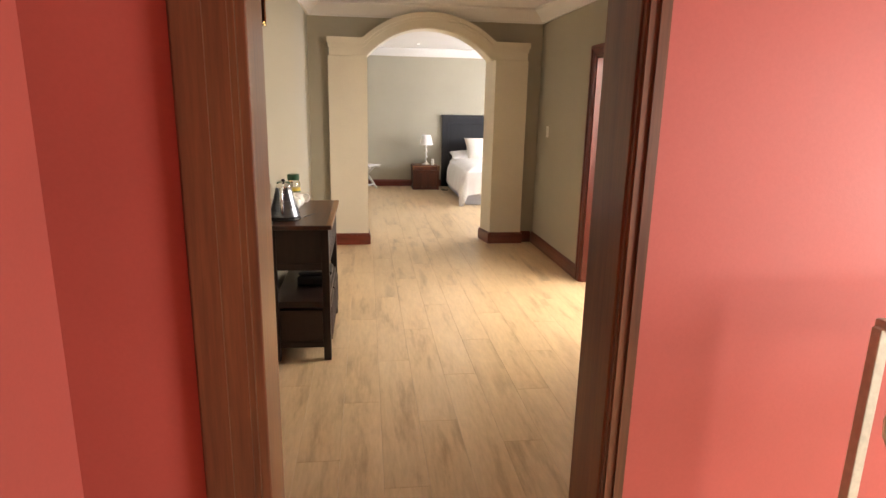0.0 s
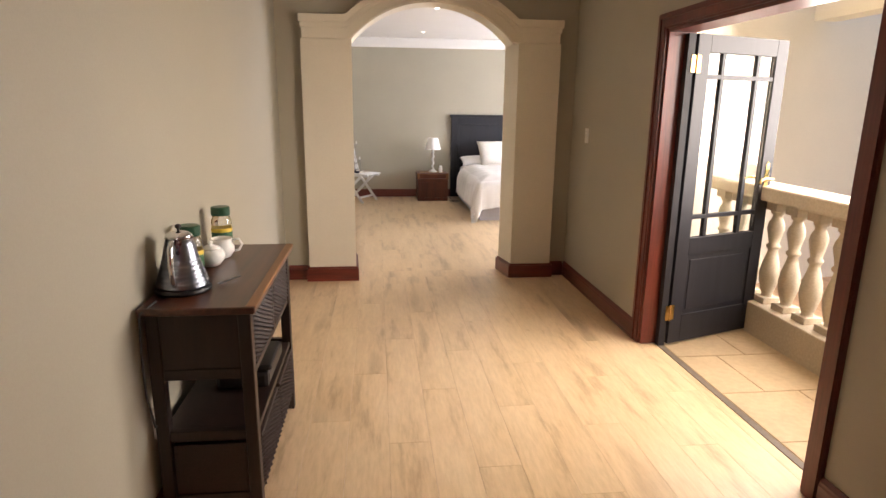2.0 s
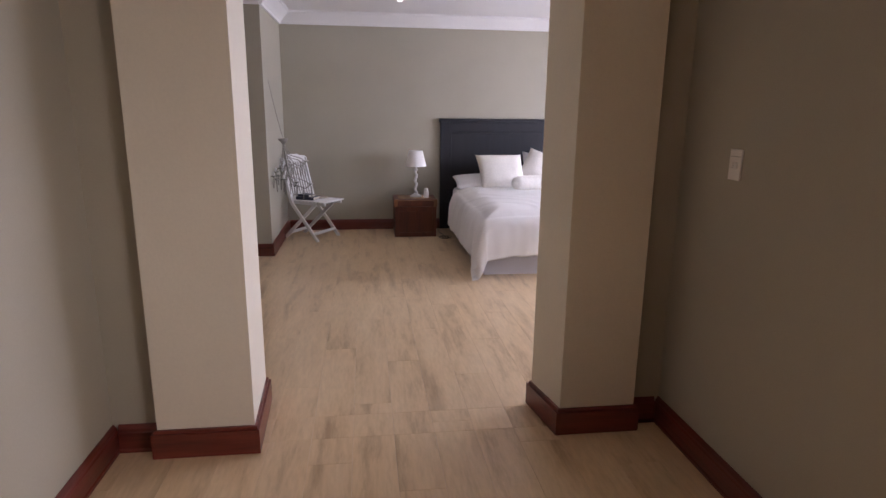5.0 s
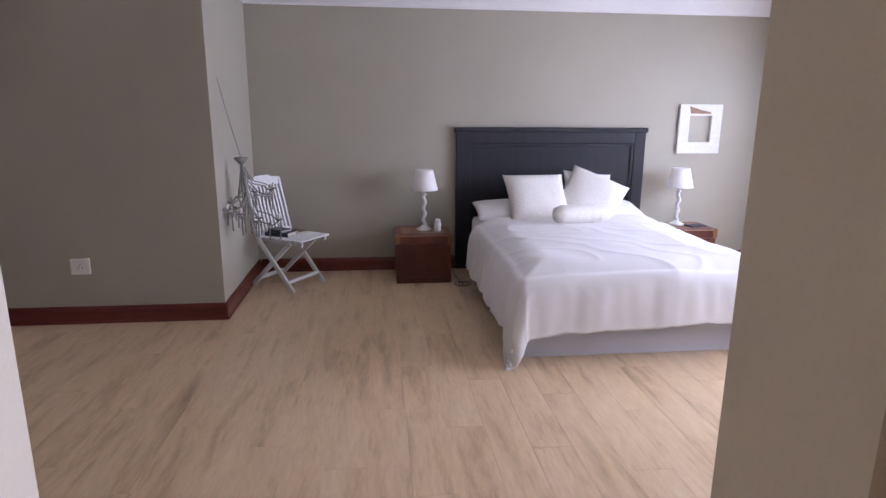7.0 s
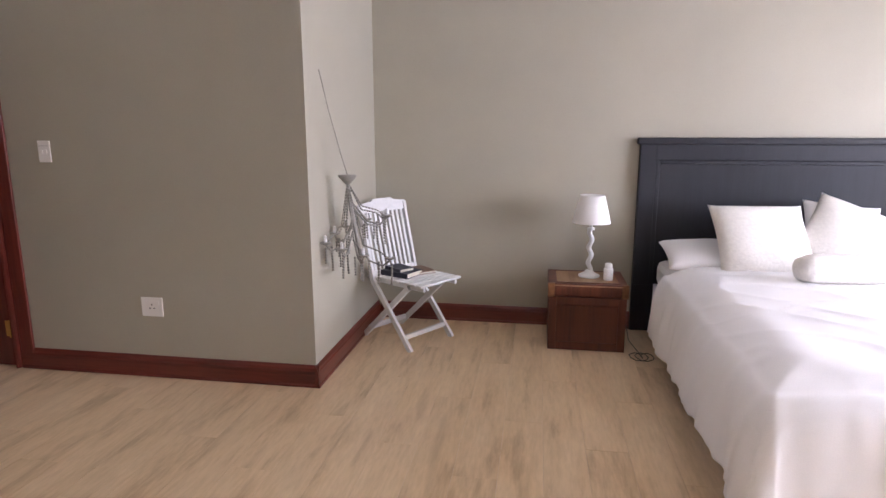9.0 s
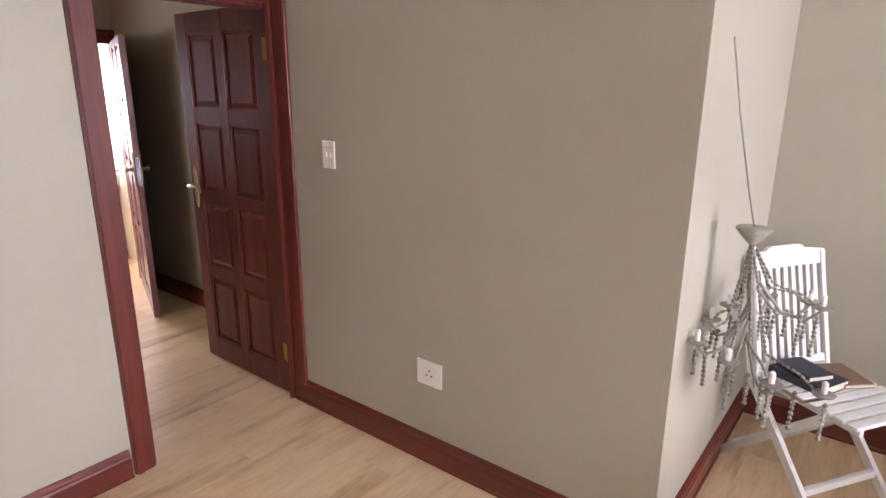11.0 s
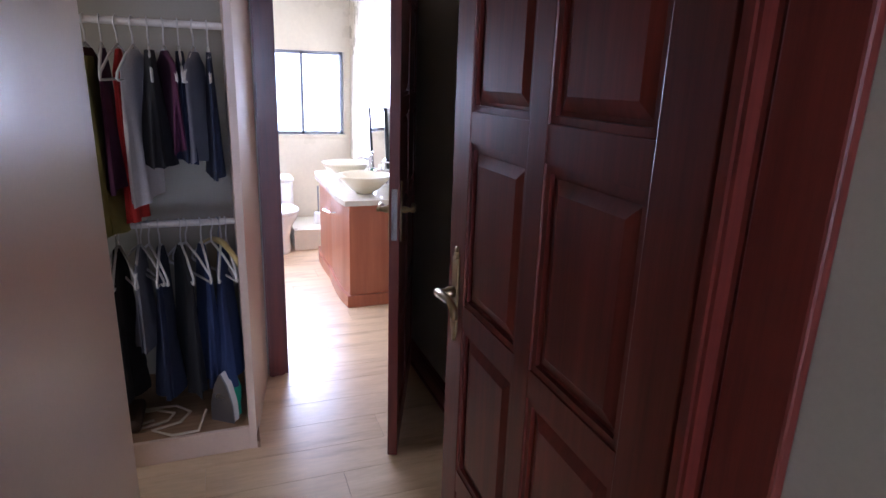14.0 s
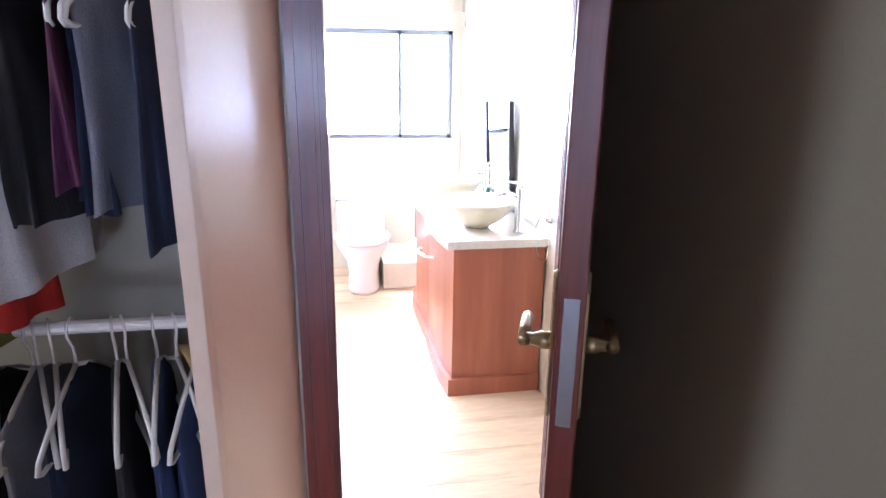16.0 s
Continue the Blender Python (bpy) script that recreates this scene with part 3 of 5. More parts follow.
# balcony leaf: black frame, glazed above, one panel below
bd = tagged(new("balcony_door"), "open black half-glazed door with nine panes and a lower panel", "door")
bd.matrix_world = at_hinge(1.862, 3.612, 2.63, 3.872)
W, T, HH = 0.80, 0.021, 1.965
bm = bmesh.new()
for x0, x1, z0, z1 in ((0, 0.105, 0, HH), (W - 0.105, W, 0, HH), (0.105, W - 0.105, 0, 0.19), (0.105, W - 0.105, 0.60, 0.715), (0.105, W - 0.105, HH - 0.105, HH)):
    box(bm, x0, x1, -T, T, z0, z1, 0.003)
part("leaf_frame", bm, "ebony", bd)
xs = [0.105, 0.235, 0.545, W - 0.105]
zs = [0.715, 0.85, 1.72, HH - 0.105]
bm = bmesh.new()
for x in xs[1:3]:
    box(bm, x - 0.015, x + 0.015, -0.016, 0.016, zs[0], zs[3], 0.003)
for z in zs[1:3]:
    box(bm, xs[0], xs[3], -0.015, 0.015, z - 0.014, z + 0.014, 0.003)
part("glazing_bars", bm, "ebony", bd)
for i in range(3):
    for j in range(3):
        p = part("pane", cube(xs[i], xs[i + 1], -0.002, 0.002, zs[j], zs[j + 1]), "glass", bd)
        p.visible_shadow = False
bm = cube(0.105, W - 0.105, -0.010, 0.010, 0.19, 0.60)
for s in (-1, 1):
    box(bm, 0.135, W - 0.135, min(s * 0.010, s * 0.017), max(s * 0.010, s * 0.017), 0.225, 0.565, 0.004)
part("panel", bm, "ebony", bd)
for s in (-1, 1):
    lever(bd, W - 0.052, 1.075, s, s * T, "brass", -1)
hinges(bd, (0.22, 1.79), -T, -1)
structure("trim_balcony_stop", cube(1.80, 1.842, 3.58, 3.629, 0, DOOR_H - 0.03), "ebony")


# ---- console table ----
def wicker_front(x, y0, y1, z0, z1, nx):
    """Woven strands over uprights on a face that looks along +x (or nx = -1)."""
    bm = cube(min(x, x - 0.012 * nx), max(x, x - 0.012 * nx), y0, y1, z0, z1)
    k = 0
    z = z0 + 0.006
    while z < z1 - 0.004:
        pts = []
        for i in range(19):
            u = i / 18
            ph = math.pi * (i + k)
            pts.append((x + nx * (0.004 + 0.0045 * math.cos(ph)), y0 + (y1 - y0) * u, z + random.uniform(-0.0015, 0.0015)))
        tube(pts, 0.0046, 5, bm)
        z += 0.0088
        k += 1
    return bm


TX0, TX1, TY0, TY1 = -0.836, -0.482, 2.07, 2.975
con = thing("console_table", pose(0, 0, 0), "dark brown wooden console table with wicker drawers and a worn top", "console table")
part("tabletop", cube(TX0 - 0.012, TX1 + 0.022, TY0 - 0.03, TY1 + 0.03, 0.835, 0.862, 0.006), "console_top", con, "worn red-brown top, paler along its edge")
part("worn_edge", cube(TX1 - 0.012, TX1 + 0.0235, TY0 - 0.02, TY1 + 0.025, 0.850, 0.8635, 0.005), "worn_edge", con, "rubbed orange-brown front edge of the top")
for x in (TX0, TX1 - 0.045):
    for y in (TY0, TY1 - 0.045):
        part("leg", cube(x, x + 0.045, y, y + 0.045, 0.0, 0.835, 0.004), "console", con)
part("side_panel", cube(TX0 + 0.045, TX1 - 0.045, TY0 + 0.008, TY0 + 0.026, 0.60, 0.835), "console", con)
part("side_panel", cube(TX0 + 0.045, TX1 - 0.045, TY1 - 0.026, TY1 - 0.008, 0.60, 0.835), "console", con)
part("back_panel", cube(TX0 + 0.008, TX0 + 0.022, TY0 + 0.045, TY1 - 0.045, 0.60, 0.835), "console", con)
ym = (TY0 + TY1) / 2
part("divider", cube(TX1 - 0.05, TX1 - 0.004, ym - 0.014, ym + 0.014, 0.60, 0.835), "console", con)
for z0, z1 in ((0.575, 0.60), (0.345, 0.372), (0.085, 0.112)):
    part("shelf", cube(TX0 + 0.01, TX1 - 0.008, TY0 + 0.03, TY1 - 0.03, z0, z1, 0.003), "console", con)
for y in (TY0 + 0.004, TY1 - 0.034):
    for z in (0.585, 0.345, 0.085):
        part("cross_rail", cube(TX0 + 0.045, TX1 - 0.045, y, y + 0.03, z, z + 0.04, 0.003), "console", con)
for y0, y1 in ((TY0 + 0.055, ym - 0.018), (ym + 0.018, TY1 - 0.055)):
    dr = part("drawer", wicker_front(TX1 - 0.012, y0, y1, 0.615, 0.825, 1), "wicker", con, "woven wicker drawer front")
    bs = part("basket", wicker_front(TX1 - 0.004, y0, y1, 0.118, 0.325, 1), "wicker", con, "woven wicker basket")
    bm = cube(TX0 + 0.04, TX1 - 0.018, y0 + 0.004, y1 - 0.004, 0.114, 0.315)
    tube([(TX1 - 0.006, y0, 0.328), (TX1 - 0.006, y1, 0.328), (TX0 + 0.05, y1, 0.328), (TX0 + 0.05, y0, 0.328)], 0.009, 6, bm)
    part("basket_body", bm, "wicker", bs)
part("side_weave", cube(TX0 + 0.05, TX1 - 0.05, TY0 + 0.012, TY0 + 0.034, 0.125, 0.325), "wicker", con)

case = thing("toiletry_case", pose(-0.62, 2.62, 0.373), "black zipped case lying on the console's middle shelf", "case")
part("case_body", cube(-0.10, 0.12, -0.20, 0.16, 0, 0.075, 0.02), "black", case)
part("case_flap", cube(-0.09, 0.13, -0.19, 0.02, 0.076, 0.098, 0.009), "black", case)

# kettle, jars, pots, spoon
ket = thing("kettle", pose(-0.757, 2.26, 0.863) @ Matrix.Diagonal((0.92, 0.92, 0.95, 1)), "brushed steel electric kettle with a ribbed body and black knob", "kettle")
prof = [(0.098, 0.022), (0.100, 0.028)]
for i in range(7):
    z = 0.03 + i * 0.016
    r = 0.098 - i * 0.0052
    prof += [(r, z), (r + 0.002, z + 0.007), (r - 0.001, z + 0.013)]
prof += [(0.064, 0.150), (0.056, 0.185), (0.050, 0.205), (0.053, 0.209)]
part("body", lathe(prof, 36), "steel", ket, "", True)
part("power_base", lathe([(0.105, 0), (0.108, 0.006), (0.106, 0.014), (0.098, 0.021)], 36), "black", ket, "", True)
part("lid", lathe([(0.054, 0.208), (0.050, 0.220), (0.035, 0.230), (0.010, 0.235)], 28), "chrome", ket, "", True)
part("knob", lathe([(0.005, 0.234), (0.005, 0.242), (0.012, 0.248), (0.012, 0.256), (0.004, 0.261)], 14), "black", ket, "black knob", True)
part("handle", tube([(0.0, -0.052, 0.200), (0, -0.090, 0.205), (0, -0.118, 0.185), (0, -0.122, 0.12), (0, -0.112, 0.06), (0, -0.094, 0.045)], 0.011, 8), "chrome", ket, "", True)
part("spout", prism([(0.035, 0.205), (0.050, 0.160), (0.062, 0.150), (0.088, 0.208)], 0, -0.018, 0.018), "steel", ket)


def coffee_jar(x, y):
    j = thing("coffee_jar", pose(x, y, 0.863), "glass coffee jar with green lid and yellow-green label", "jar", "coffee jars")
    part("glass_body", lathe([(0.043, 0), (0.046, 0.006), (0.046, 0.135), (0.039, 0.153), (0.035, 0.163)], 24), "glass", j, "", True)
    part("coffee", lathe([(0.040, 0.006), (0.0425, 0.01), (0.0425, 0.082)], 20), "coffee", j)
    part("lid", lathe([(0.041, 0.161), (0.043, 0.164), (0.043, 0.197), (0.039, 0.202)], 24), "jar_green", j, "dark green lid")
    lab = part("label", lathe([(0.0466, 0.030), (0.0470, 0.032), (0.0470, 0.082), (0.0466, 0.084)], 24), "label_green", j, "green label")
    part("label_band", lathe([(0.0473, 0.084), (0.0476, 0.085), (0.0476, 0.101), (0.0473, 0.102)], 24), "label_yellow", lab, "yellow band")


coffee_jar(-0.785, 2.47)
coffee_jar(-0.775, 2.92)
pot = thing("sugar_bowl", pose(-0.745, 2.60, 0.863) @ Matrix.Diagonal((1.18, 1.18, 1.15, 1)), "white ceramic sugar bowl with a knobbed lid", "bowl")
part("bowl", lathe([(0.024, 0), (0.030, 0.004), (0.047, 0.025), (0.050, 0.042), (0.042, 0.060), (0.034, 0.064)], 24), "ceramic", pot, "", True)
part("lid", lathe([(0.035, 0.064), (0.033, 0.070), (0.016, 0.078), (0.006, 0.082), (0.010, 0.090), (0.003, 0.096)], 20), "ceramic", pot, "", True)
jug = thing("milk_jug", pose(-0.735, 2.745, 0.863) @ Matrix.Diagonal((1.18, 1.18, 1.1, 1)), "white ceramic milk jug with a looped handle", "jug")
part("body", lathe([(0.026, 0), (0.032, 0.004), (0.046, 0.028), (0.046, 0.045), (0.036, 0.068), (0.040, 0.080), (0.037, 0.080), (0.033, 0.066)], 24), "ceramic", jug, "", True)
part("handle", tube([(0.034, 0.008, 0.068), (0.060, 0.014, 0.075), (0.072, 0.016, 0.052), (0.060, 0.014, 0.028), (0.043, 0.01, 0.024)], 0.005, 8), "ceramic", jug, "", True)
sp = thing("teaspoon", pose(-0.63, 2.33, 0.866, 0, 0, 60), "small steel teaspoon lying on the console", "spoon")
part("spoon_handle", tube([(0, 0, 0.002), (0.045, 0, 0.005), (0.09, 0, 0.003)], [0.0035, 0.002, 0.0022], 6), "steel", sp)
part("spoon_bowl", lathe([(0.004, 0), (0.010, 0.002), (0.012, 0.004)], 14, None, pose(-0.012, 0, 0) @ Matrix.Diagonal((1.5, 1, 1, 1))), "steel", sp)
cord = tagged(part("power_cord", tube([(-0.80, 2.10, 0.872), (-0.832, 2.03, 0.85), (-0.832, 2.015, 0.72), (-0.834, 2.02, 0.56), (-0.828, 2.04, 0.46), (-0.830, 2.055, 0.42), (-0.832, 2.12, 0.40)], 0.004), "cable"), "thin grey kettle cord hanging to the wall socket", "cable")


def wall_plate(name, m, w, h, label, category, kind="switch"):
    """A plate in its own x-z plane, facing -y."""
    s = thing(name, m, label, category)
    part("plate", cube(-w / 2, w / 2, -0.008, 0, -h / 2, h / 2, 0.003), "white_plastic", s)
    if kind == "switch":
        for x in (-0.014, 0.014):
            part("rocker", cube(x - 0.007, x + 0.007, -0.013, -0.008, -0.012, 0.010, 0.002), "white_plastic", s)
        part("seam", cube(-w * 0.42, w * 0.42, -0.0088, -0.008, h * 0.26, h * 0.27), "cable", s)
    else:
        for x, z in ((0, 0.014), (-0.013, -0.008), (0.013, -0.008)):
            part("pin_hole", lathe([(0.0045, 0), (0.0045, 0.001)], 10, None, pose(x, -0.008, z, 90)), "black", s)
        part("rocker", cube(w * 0.22, w * 0.36, -0.012, -0.008, h * 0.12, h * 0.32, 0.002), "white_plastic", s)
    return s


wall_plate("light_switch", pose(WX1, 4.93, 1.31, 0, 0, -90), 0.075, 0.12, "white plastic light switch on the hall wall", "switch")
wall_plate("light_switch", pose(-2.272, 8.98, 1.325), 0.078, 0.122, "white double light switch beside the passage door", "switch")
wall_plate("wall_socket", pose(-1.69, 8.98, 0.43), 0.135, 0.115, "white wall socket above the skirting", "socket", "socket")
wall_plate("wall_socket", pose(WX0, 2.17, 0.40, 0, 0, 90), 0.12, 0.12, "white wall socket behind the console", "socket", "socket")

# ---- bed ----
bed = thing("bed", pose(0, 0, 0), "wide bed with pale skirted base and black panelled headboard", "bed")
X0, X1, Y0, Y1 = 1.36, 3.04, 8.055, 10.27
bm = bmesh.new()
outline = []
for (ax, ay), (cx, cy) in (((X0, Y1), (X0, Y0)), ((X0, Y0), (X1, Y0)), ((X1, Y0), (X1, Y1))):
    for i in range(60):
        u = i / 60
        w = 0.004 * math.sin(i * 0.33) + 0.002 * math.sin(i * 0.71)
        nx, ny = (cy - ay), -(cx - ax)
        q = math.hypot(nx, ny)
        outline.append((ax + (cx - ax) * u - nx / q * w, ay + (cy - ay) * u - ny / q * w))
outline.append((X1, Y1))
part("bed_base", prism(outline, 2, 0.0, 0.36), "skirt", bed, "pale lilac-white valance round the base")
part("mattress", cube(X0 + 0.01, X1 - 0.01, Y0 + 0.01, Y1, 0.36, 0.545, 0.05), "linen", bed)
hb = part("headboard", cube(1.216, 3.10, 10.29, 10.328, 0.0, 1.35), "ebony", bed, "black-stained panelled headboard with a moulded cap")
part("cap", cube(1.196, 3.12, 10.262, 10.328, 1.35, 1.395, 0.008), "ebony", hb)
bm = bmesh.new()
for x0, x1, z0, z1 in ((1.216, 1.325, 0.35, 1.35), (2.99, 3.10, 0.35, 1.35), (1.325, 2.99, 1.245, 1.35)):
    box(bm, x0, x1, 10.268, 10.29, z0, z1, 0.003)
part("frame_moulding", bm, "ebony", hb)
bm = bmesh.new()
for x0, x1, z0, z1 in ((1.325, 1.355, 0.35, 1.245), (2.96, 2.99, 0.35, 1.245), (1.355, 2.96, 1.215, 1.245)):
    box(bm, x0, x1, 10.276, 10.29, z0, z1, 0.006)
part("inner_bead", bm, "ebony", hb)

# duvet draped over three sides, longest at its corners
bm = bmesh.new()
TOP, NU, NV = 0.600, 150, 160
OL, OR = 0.40, 0.38
grid = []
for i in range(NU + 1):
    col = []
    for j in range(NV + 1):
        u = X0 - OL + (X1 - X0 + OL + OR) * i / NU
        OF = 0.42 - 0.09 * i / NU
        v = Y0 - OF + (9.80 - Y0 + OF) * j / NV
        du = (X0 - u) if u < X0 else (u - X1 if u > X1 else 0)
        dv = (Y0 - v) if v < Y0 else 0
        sx = -1 if u < X0 else 1
        d = math.hypot(du, dv)
        p3 = Vector((u * 2.1, v * 2.1, 0.3))
        p4 = Vector((u * 6.0, v * 6.0, 2.3))
        crown = 0.025 * max(0, 1 - ((u - (X0 + X1) / 2) / 0.9) ** 2)
        crease = 1 - abs(noise.noise(Vector((u * 3.2 + v * 2.2, v * 2.6 - u * 1.2, 5.0))))
        edge = min(1, max(0, (min(u - X0, X1 - u, v - Y0) + 0.05) / 0.16)) if d == 0 else 0
        z = TOP + crown + 0.020 * noise.noise(p3) + 0.007 * noise.noise(p4) + 0.010 * crease ** 9
        x, y = u, v
        near = max(0, 0.24 - min(u - X0, X1 - u, v - Y0)) / 0.24 if d == 0 else 1
        z -= 0.065 * near ** 2.4
        if d > 0:
            s_run = v if du > dv else u
            soft = 0.45 + 0.9 * max(0, 1 - (u - X0 + OL) / 0.7)
            fold = soft * (0.018 * noise.noise(Vector((s_run * 5.5 + d * 2.5, 3.7, 1.0 + d))) + 0.014 * noise.noise(Vector((s_run * 13, 1.7, d * 2)))) * min(1, d / 0.12)
            corner = min(du, dv) / max(d, 0.001)
            flare = 0.085 * (1 - math.exp(-d * 16)) + 0.34 * d * corner + 0.10 * d
            ex, ey = (sx * du / d, -dv / d)
            bx, by = min(max(u, X0), X1), max(v, Y0)
            x = bx + ex * (flare + fold) * (1 - 0.35 * corner * (sx < 0))
            y = by + ey * (flare + fold)
            if corner > 0.1:
                tw = 0.035 * math.sin(math.atan2(dv, du) * 8) * min(1, d / 0.25) * corner
                x += -ey * tw * sx
                y += ex * tw * sx
            z = max(z - 0.985 * max(0, d * (1 + 0.45 * corner) - 0.02), 0.012)
        col.append(bm.verts.new((x, y, z)))
    grid.append(col)
for i in range(NU):
    for j in range(NV):
        bm.faces.new((grid[i][j], grid[i + 1][j], grid[i + 1][j + 1], grid[i][j + 1]))
duv = part("duvet", bm, "linen", None, "", True)
tagged(duv, "rumpled white cotton duvet hanging over the bed's sides", "duvet")
sol = duv.modifiers.new("thick", "SOLIDIFY")
sol.thickness, sol.offset = 0.018, -1


def cushion(name, w, h, t, m, label, mat="quilt", seed=0.0, category="cushion"):
    """A filled cushion with pinched corners, lying in its own x-y plane."""
    bm = bmesh.new()
    N = 22
    sides = []
    for s in (1, -1):
        g = []
        for i in range(N + 1):
            r = []
            for j in range(N + 1):
                a, c = 2 * i / N - 1, 2 * j / N - 1
                puff = ((1 - abs(a) ** 2.6) * (1 - abs(c) ** 2.6)) ** 0.5
                pull = 1 - 0.07 * (1 - c * c) * abs(a) ** 3
                pull2 = 1 - 0.07 * (1 - a * a) * abs(c) ** 3
                z = s * t / 2 * puff + 0.012 * noise.noise(Vector((a * 2.2 + seed, c * 2.2, s))) * puff
                r.append(bm.verts.new((a * w / 2 * pull, c * h / 2 * pull2, z + s * 0.002)))
            g.append(r)
        sides.append(g)
        for i in range(N):
            for j in range(N):
                bm.faces.new((g[i][j], g[i + 1][j], g[i + 1][j + 1], g[i][j + 1]))
    bmesh.ops.remove_doubles(bm, verts=bm.verts, dist=0.006)
    ob = part(name, bm, mat, None, "", True)
    ob.matrix_world = m
    return tagged(ob, label, category)


cushion("pillow", 0.62, 0.42, 0.14, pose(1.66, 9.96, 0.640, 14, 0, 0), "flat white sleeping pillow lying against the headboard", "linen", 1.0, "pillow")
cushion("pillow", 0.62, 0.42, 0.14, pose(2.66, 10.0, 0.625, 12, 0, 2), "flat white sleeping pillow behind the cushions", "linen", 6.0, "pillow")
cushion("cushion", 0.58, 0.54, 0.18, pose(1.91, 9.84, 0.765, 50, 0, 4), "square quilted white cushion leaning on the pillows", "quilt", 2.0)
cushion("cushion", 0.56, 0.52, 0.18, pose(2.44, 9.88, 0.775, 50, 0, -6) @ pose(0, 0, 0, 0, 0, -28), "square quilted cream cushion tilted on its corner", "quilt", 3.0)
cushion("cushion", 0.48, 0.40, 0.14, pose(2.46, 10.06, 0.80, 62, 6, 0), "white cushion half hidden behind the tilted one", "linen", 9.0)
bm = bmesh.new()
prof = []
for i in range(25):
    u = i / 24
    prof.append((max(0.01, 0.082 * min(1, (1 - abs(2 * u - 1) ** 7)) ** 0.5 + 0.003 * math.sin(i * 2.1)), -0.27 + 0.54 * u))
lathe(prof, 24, bm)
bol = part("bolster_cushion", bm, "quilt", None, "", True)
bol.matrix_world = pose(2.19, 9.41, 0.698, 0, 90, 6)
tagged(bol, "round quilted cream bolster cushion lying on the duvet", "bolster")


# ---- bedside ----
def bedside(x0, x1, y0, y1, h, label):
    t = thing("bedside_chest", pose(0, 0, 0), label, "bedside table", "bedside chests")
    part("body", cube(x0 + 0.012, x1 - 0.012, y0 + 0.012, y1, 0, h - 0.085, 0.003), "crate", t)
    bm = bmesh.new()
    for a0, a1, c0, c1 in ((x0, x0 + 0.05, 0, h - 0.09), (x1 - 0.05, x1, 0, h - 0.09), (x0 + 0.05, x1 - 0.05, 0, 0.055), (x0 + 0.05, x1 - 0.05, h - 0.145, h - 0.09)):
        box(bm, a0, a1, y0, y0 + 0.014, c0, c1, 0.003)
    part("front_frame", bm, "crate", t)
    bm = bmesh.new()
    for a0, a1, c0, c1 in ((y0 + 0.014, y0 + 0.06, 0, h - 0.09), (y1 - 0.05, y1, 0, h - 0.09), (y0 + 0.06, y1 - 0.05, 0, 0.055)):
        box(bm, x0, x0 + 0.014, a0, a1, c0, c1, 0.003)
    part("side_frame", bm, "crate", t)
    part("lid", cube(x0 - 0.006, x1 + 0.006, y0 - 0.006, y1, h - 0.082, h, 0.007), "crate", t, "lid with worn pale edges")
    part("worn_edge", cube(x0 + 0.02, x1 - 0.02, y0 - 0.0075, y0 - 0.005, h - 0.014, h - 0.006), "bare_wood", t, "worn pale front edge")
    for xa, xb in ((x0 - 0.009, x0 + 0.035), (x1 - 0.035, x1 + 0.009)):
        part("corner_strap", cube(xa, xb, y0 - 0.010, y0 + 0.030, h - 0.088, h + 0.003, 0.003), "worn_edge", t, "worn paler corner piece of the lid")
    for ya, yb in ((y0 + 0.034, y0 + 0.048), (y1 - 0.044, y1 - 0.030)):
        part("lid_batten", cube(x0 + 0.04, x1 - 0.04, ya, yb, h, h + 0.004, 0.001), "crate", t, "raised batten on the lid")
    part("inlaid_panel", cube(x0 + 0.05, x1 - 0.05, y0 + 0.05, y1 - 0.046, h, h + 0.0015), "bare_wood", t, "paler worn panel in the lid")
    return t


bedside(0.615, 1.115, 9.80, 10.22, 0.455, "reddish brown wooden trunk used as a bedside table")
bedside(3.25, 3.70, 9.86, 10.24, 0.455, "low reddish brown wooden trunk beyond the bed")


def table_lamp(x, y, z):
    t = thing("table_lamp", pose(x, y, z), "white table lamp with twisted stem and tapered fabric shade", "lamp", "bedside lamps")
    part("base", lathe([(0.070, 0), (0.072, 0.010), (0.050, 0.022), (0.034, 0.030), (0.024, 0.045)], 24), "white_wood", t, "", True)
    bm = bmesh.new()
    rings = []
    for i in range(41):
        h = 0.045 + 0.285 * i / 40
        a = i * 0.42
        rings.append([bm.verts.new((0.009 * math.cos(a) + 0.017 * math.cos(2 * math.pi * k / 12), 0.009 * math.sin(a) + 0.017 * math.sin(2 * math.pi * k / 12), h)) for k in range(12)])
    for a, c in zip(rings, rings[1:]):
        for k in range(12):
            bm.faces.new((a[k], a[(k + 1) % 12], c[(k + 1) % 12], c[k]))
    part("twisted_stem", bm, "white_wood", t, "", True)
    part("neck", lathe([(0.024, 0.325), (0.024, 0.338), (0.010, 0.345), (0.010, 0.42)], 14), "white_wood", t)
    bm = bmesh.new()
    lathe([(0.128, 0.375), (0.082, 0.560), (0.080, 0.560), (0.126, 0.375)], 36, bm)
    bmesh.ops.delete(bm, geom=[f for f in bm.faces if len(f.verts) > 4], context="FACES")
    part("shade", bm, "shade", t, "white tapered fabric shade", True)


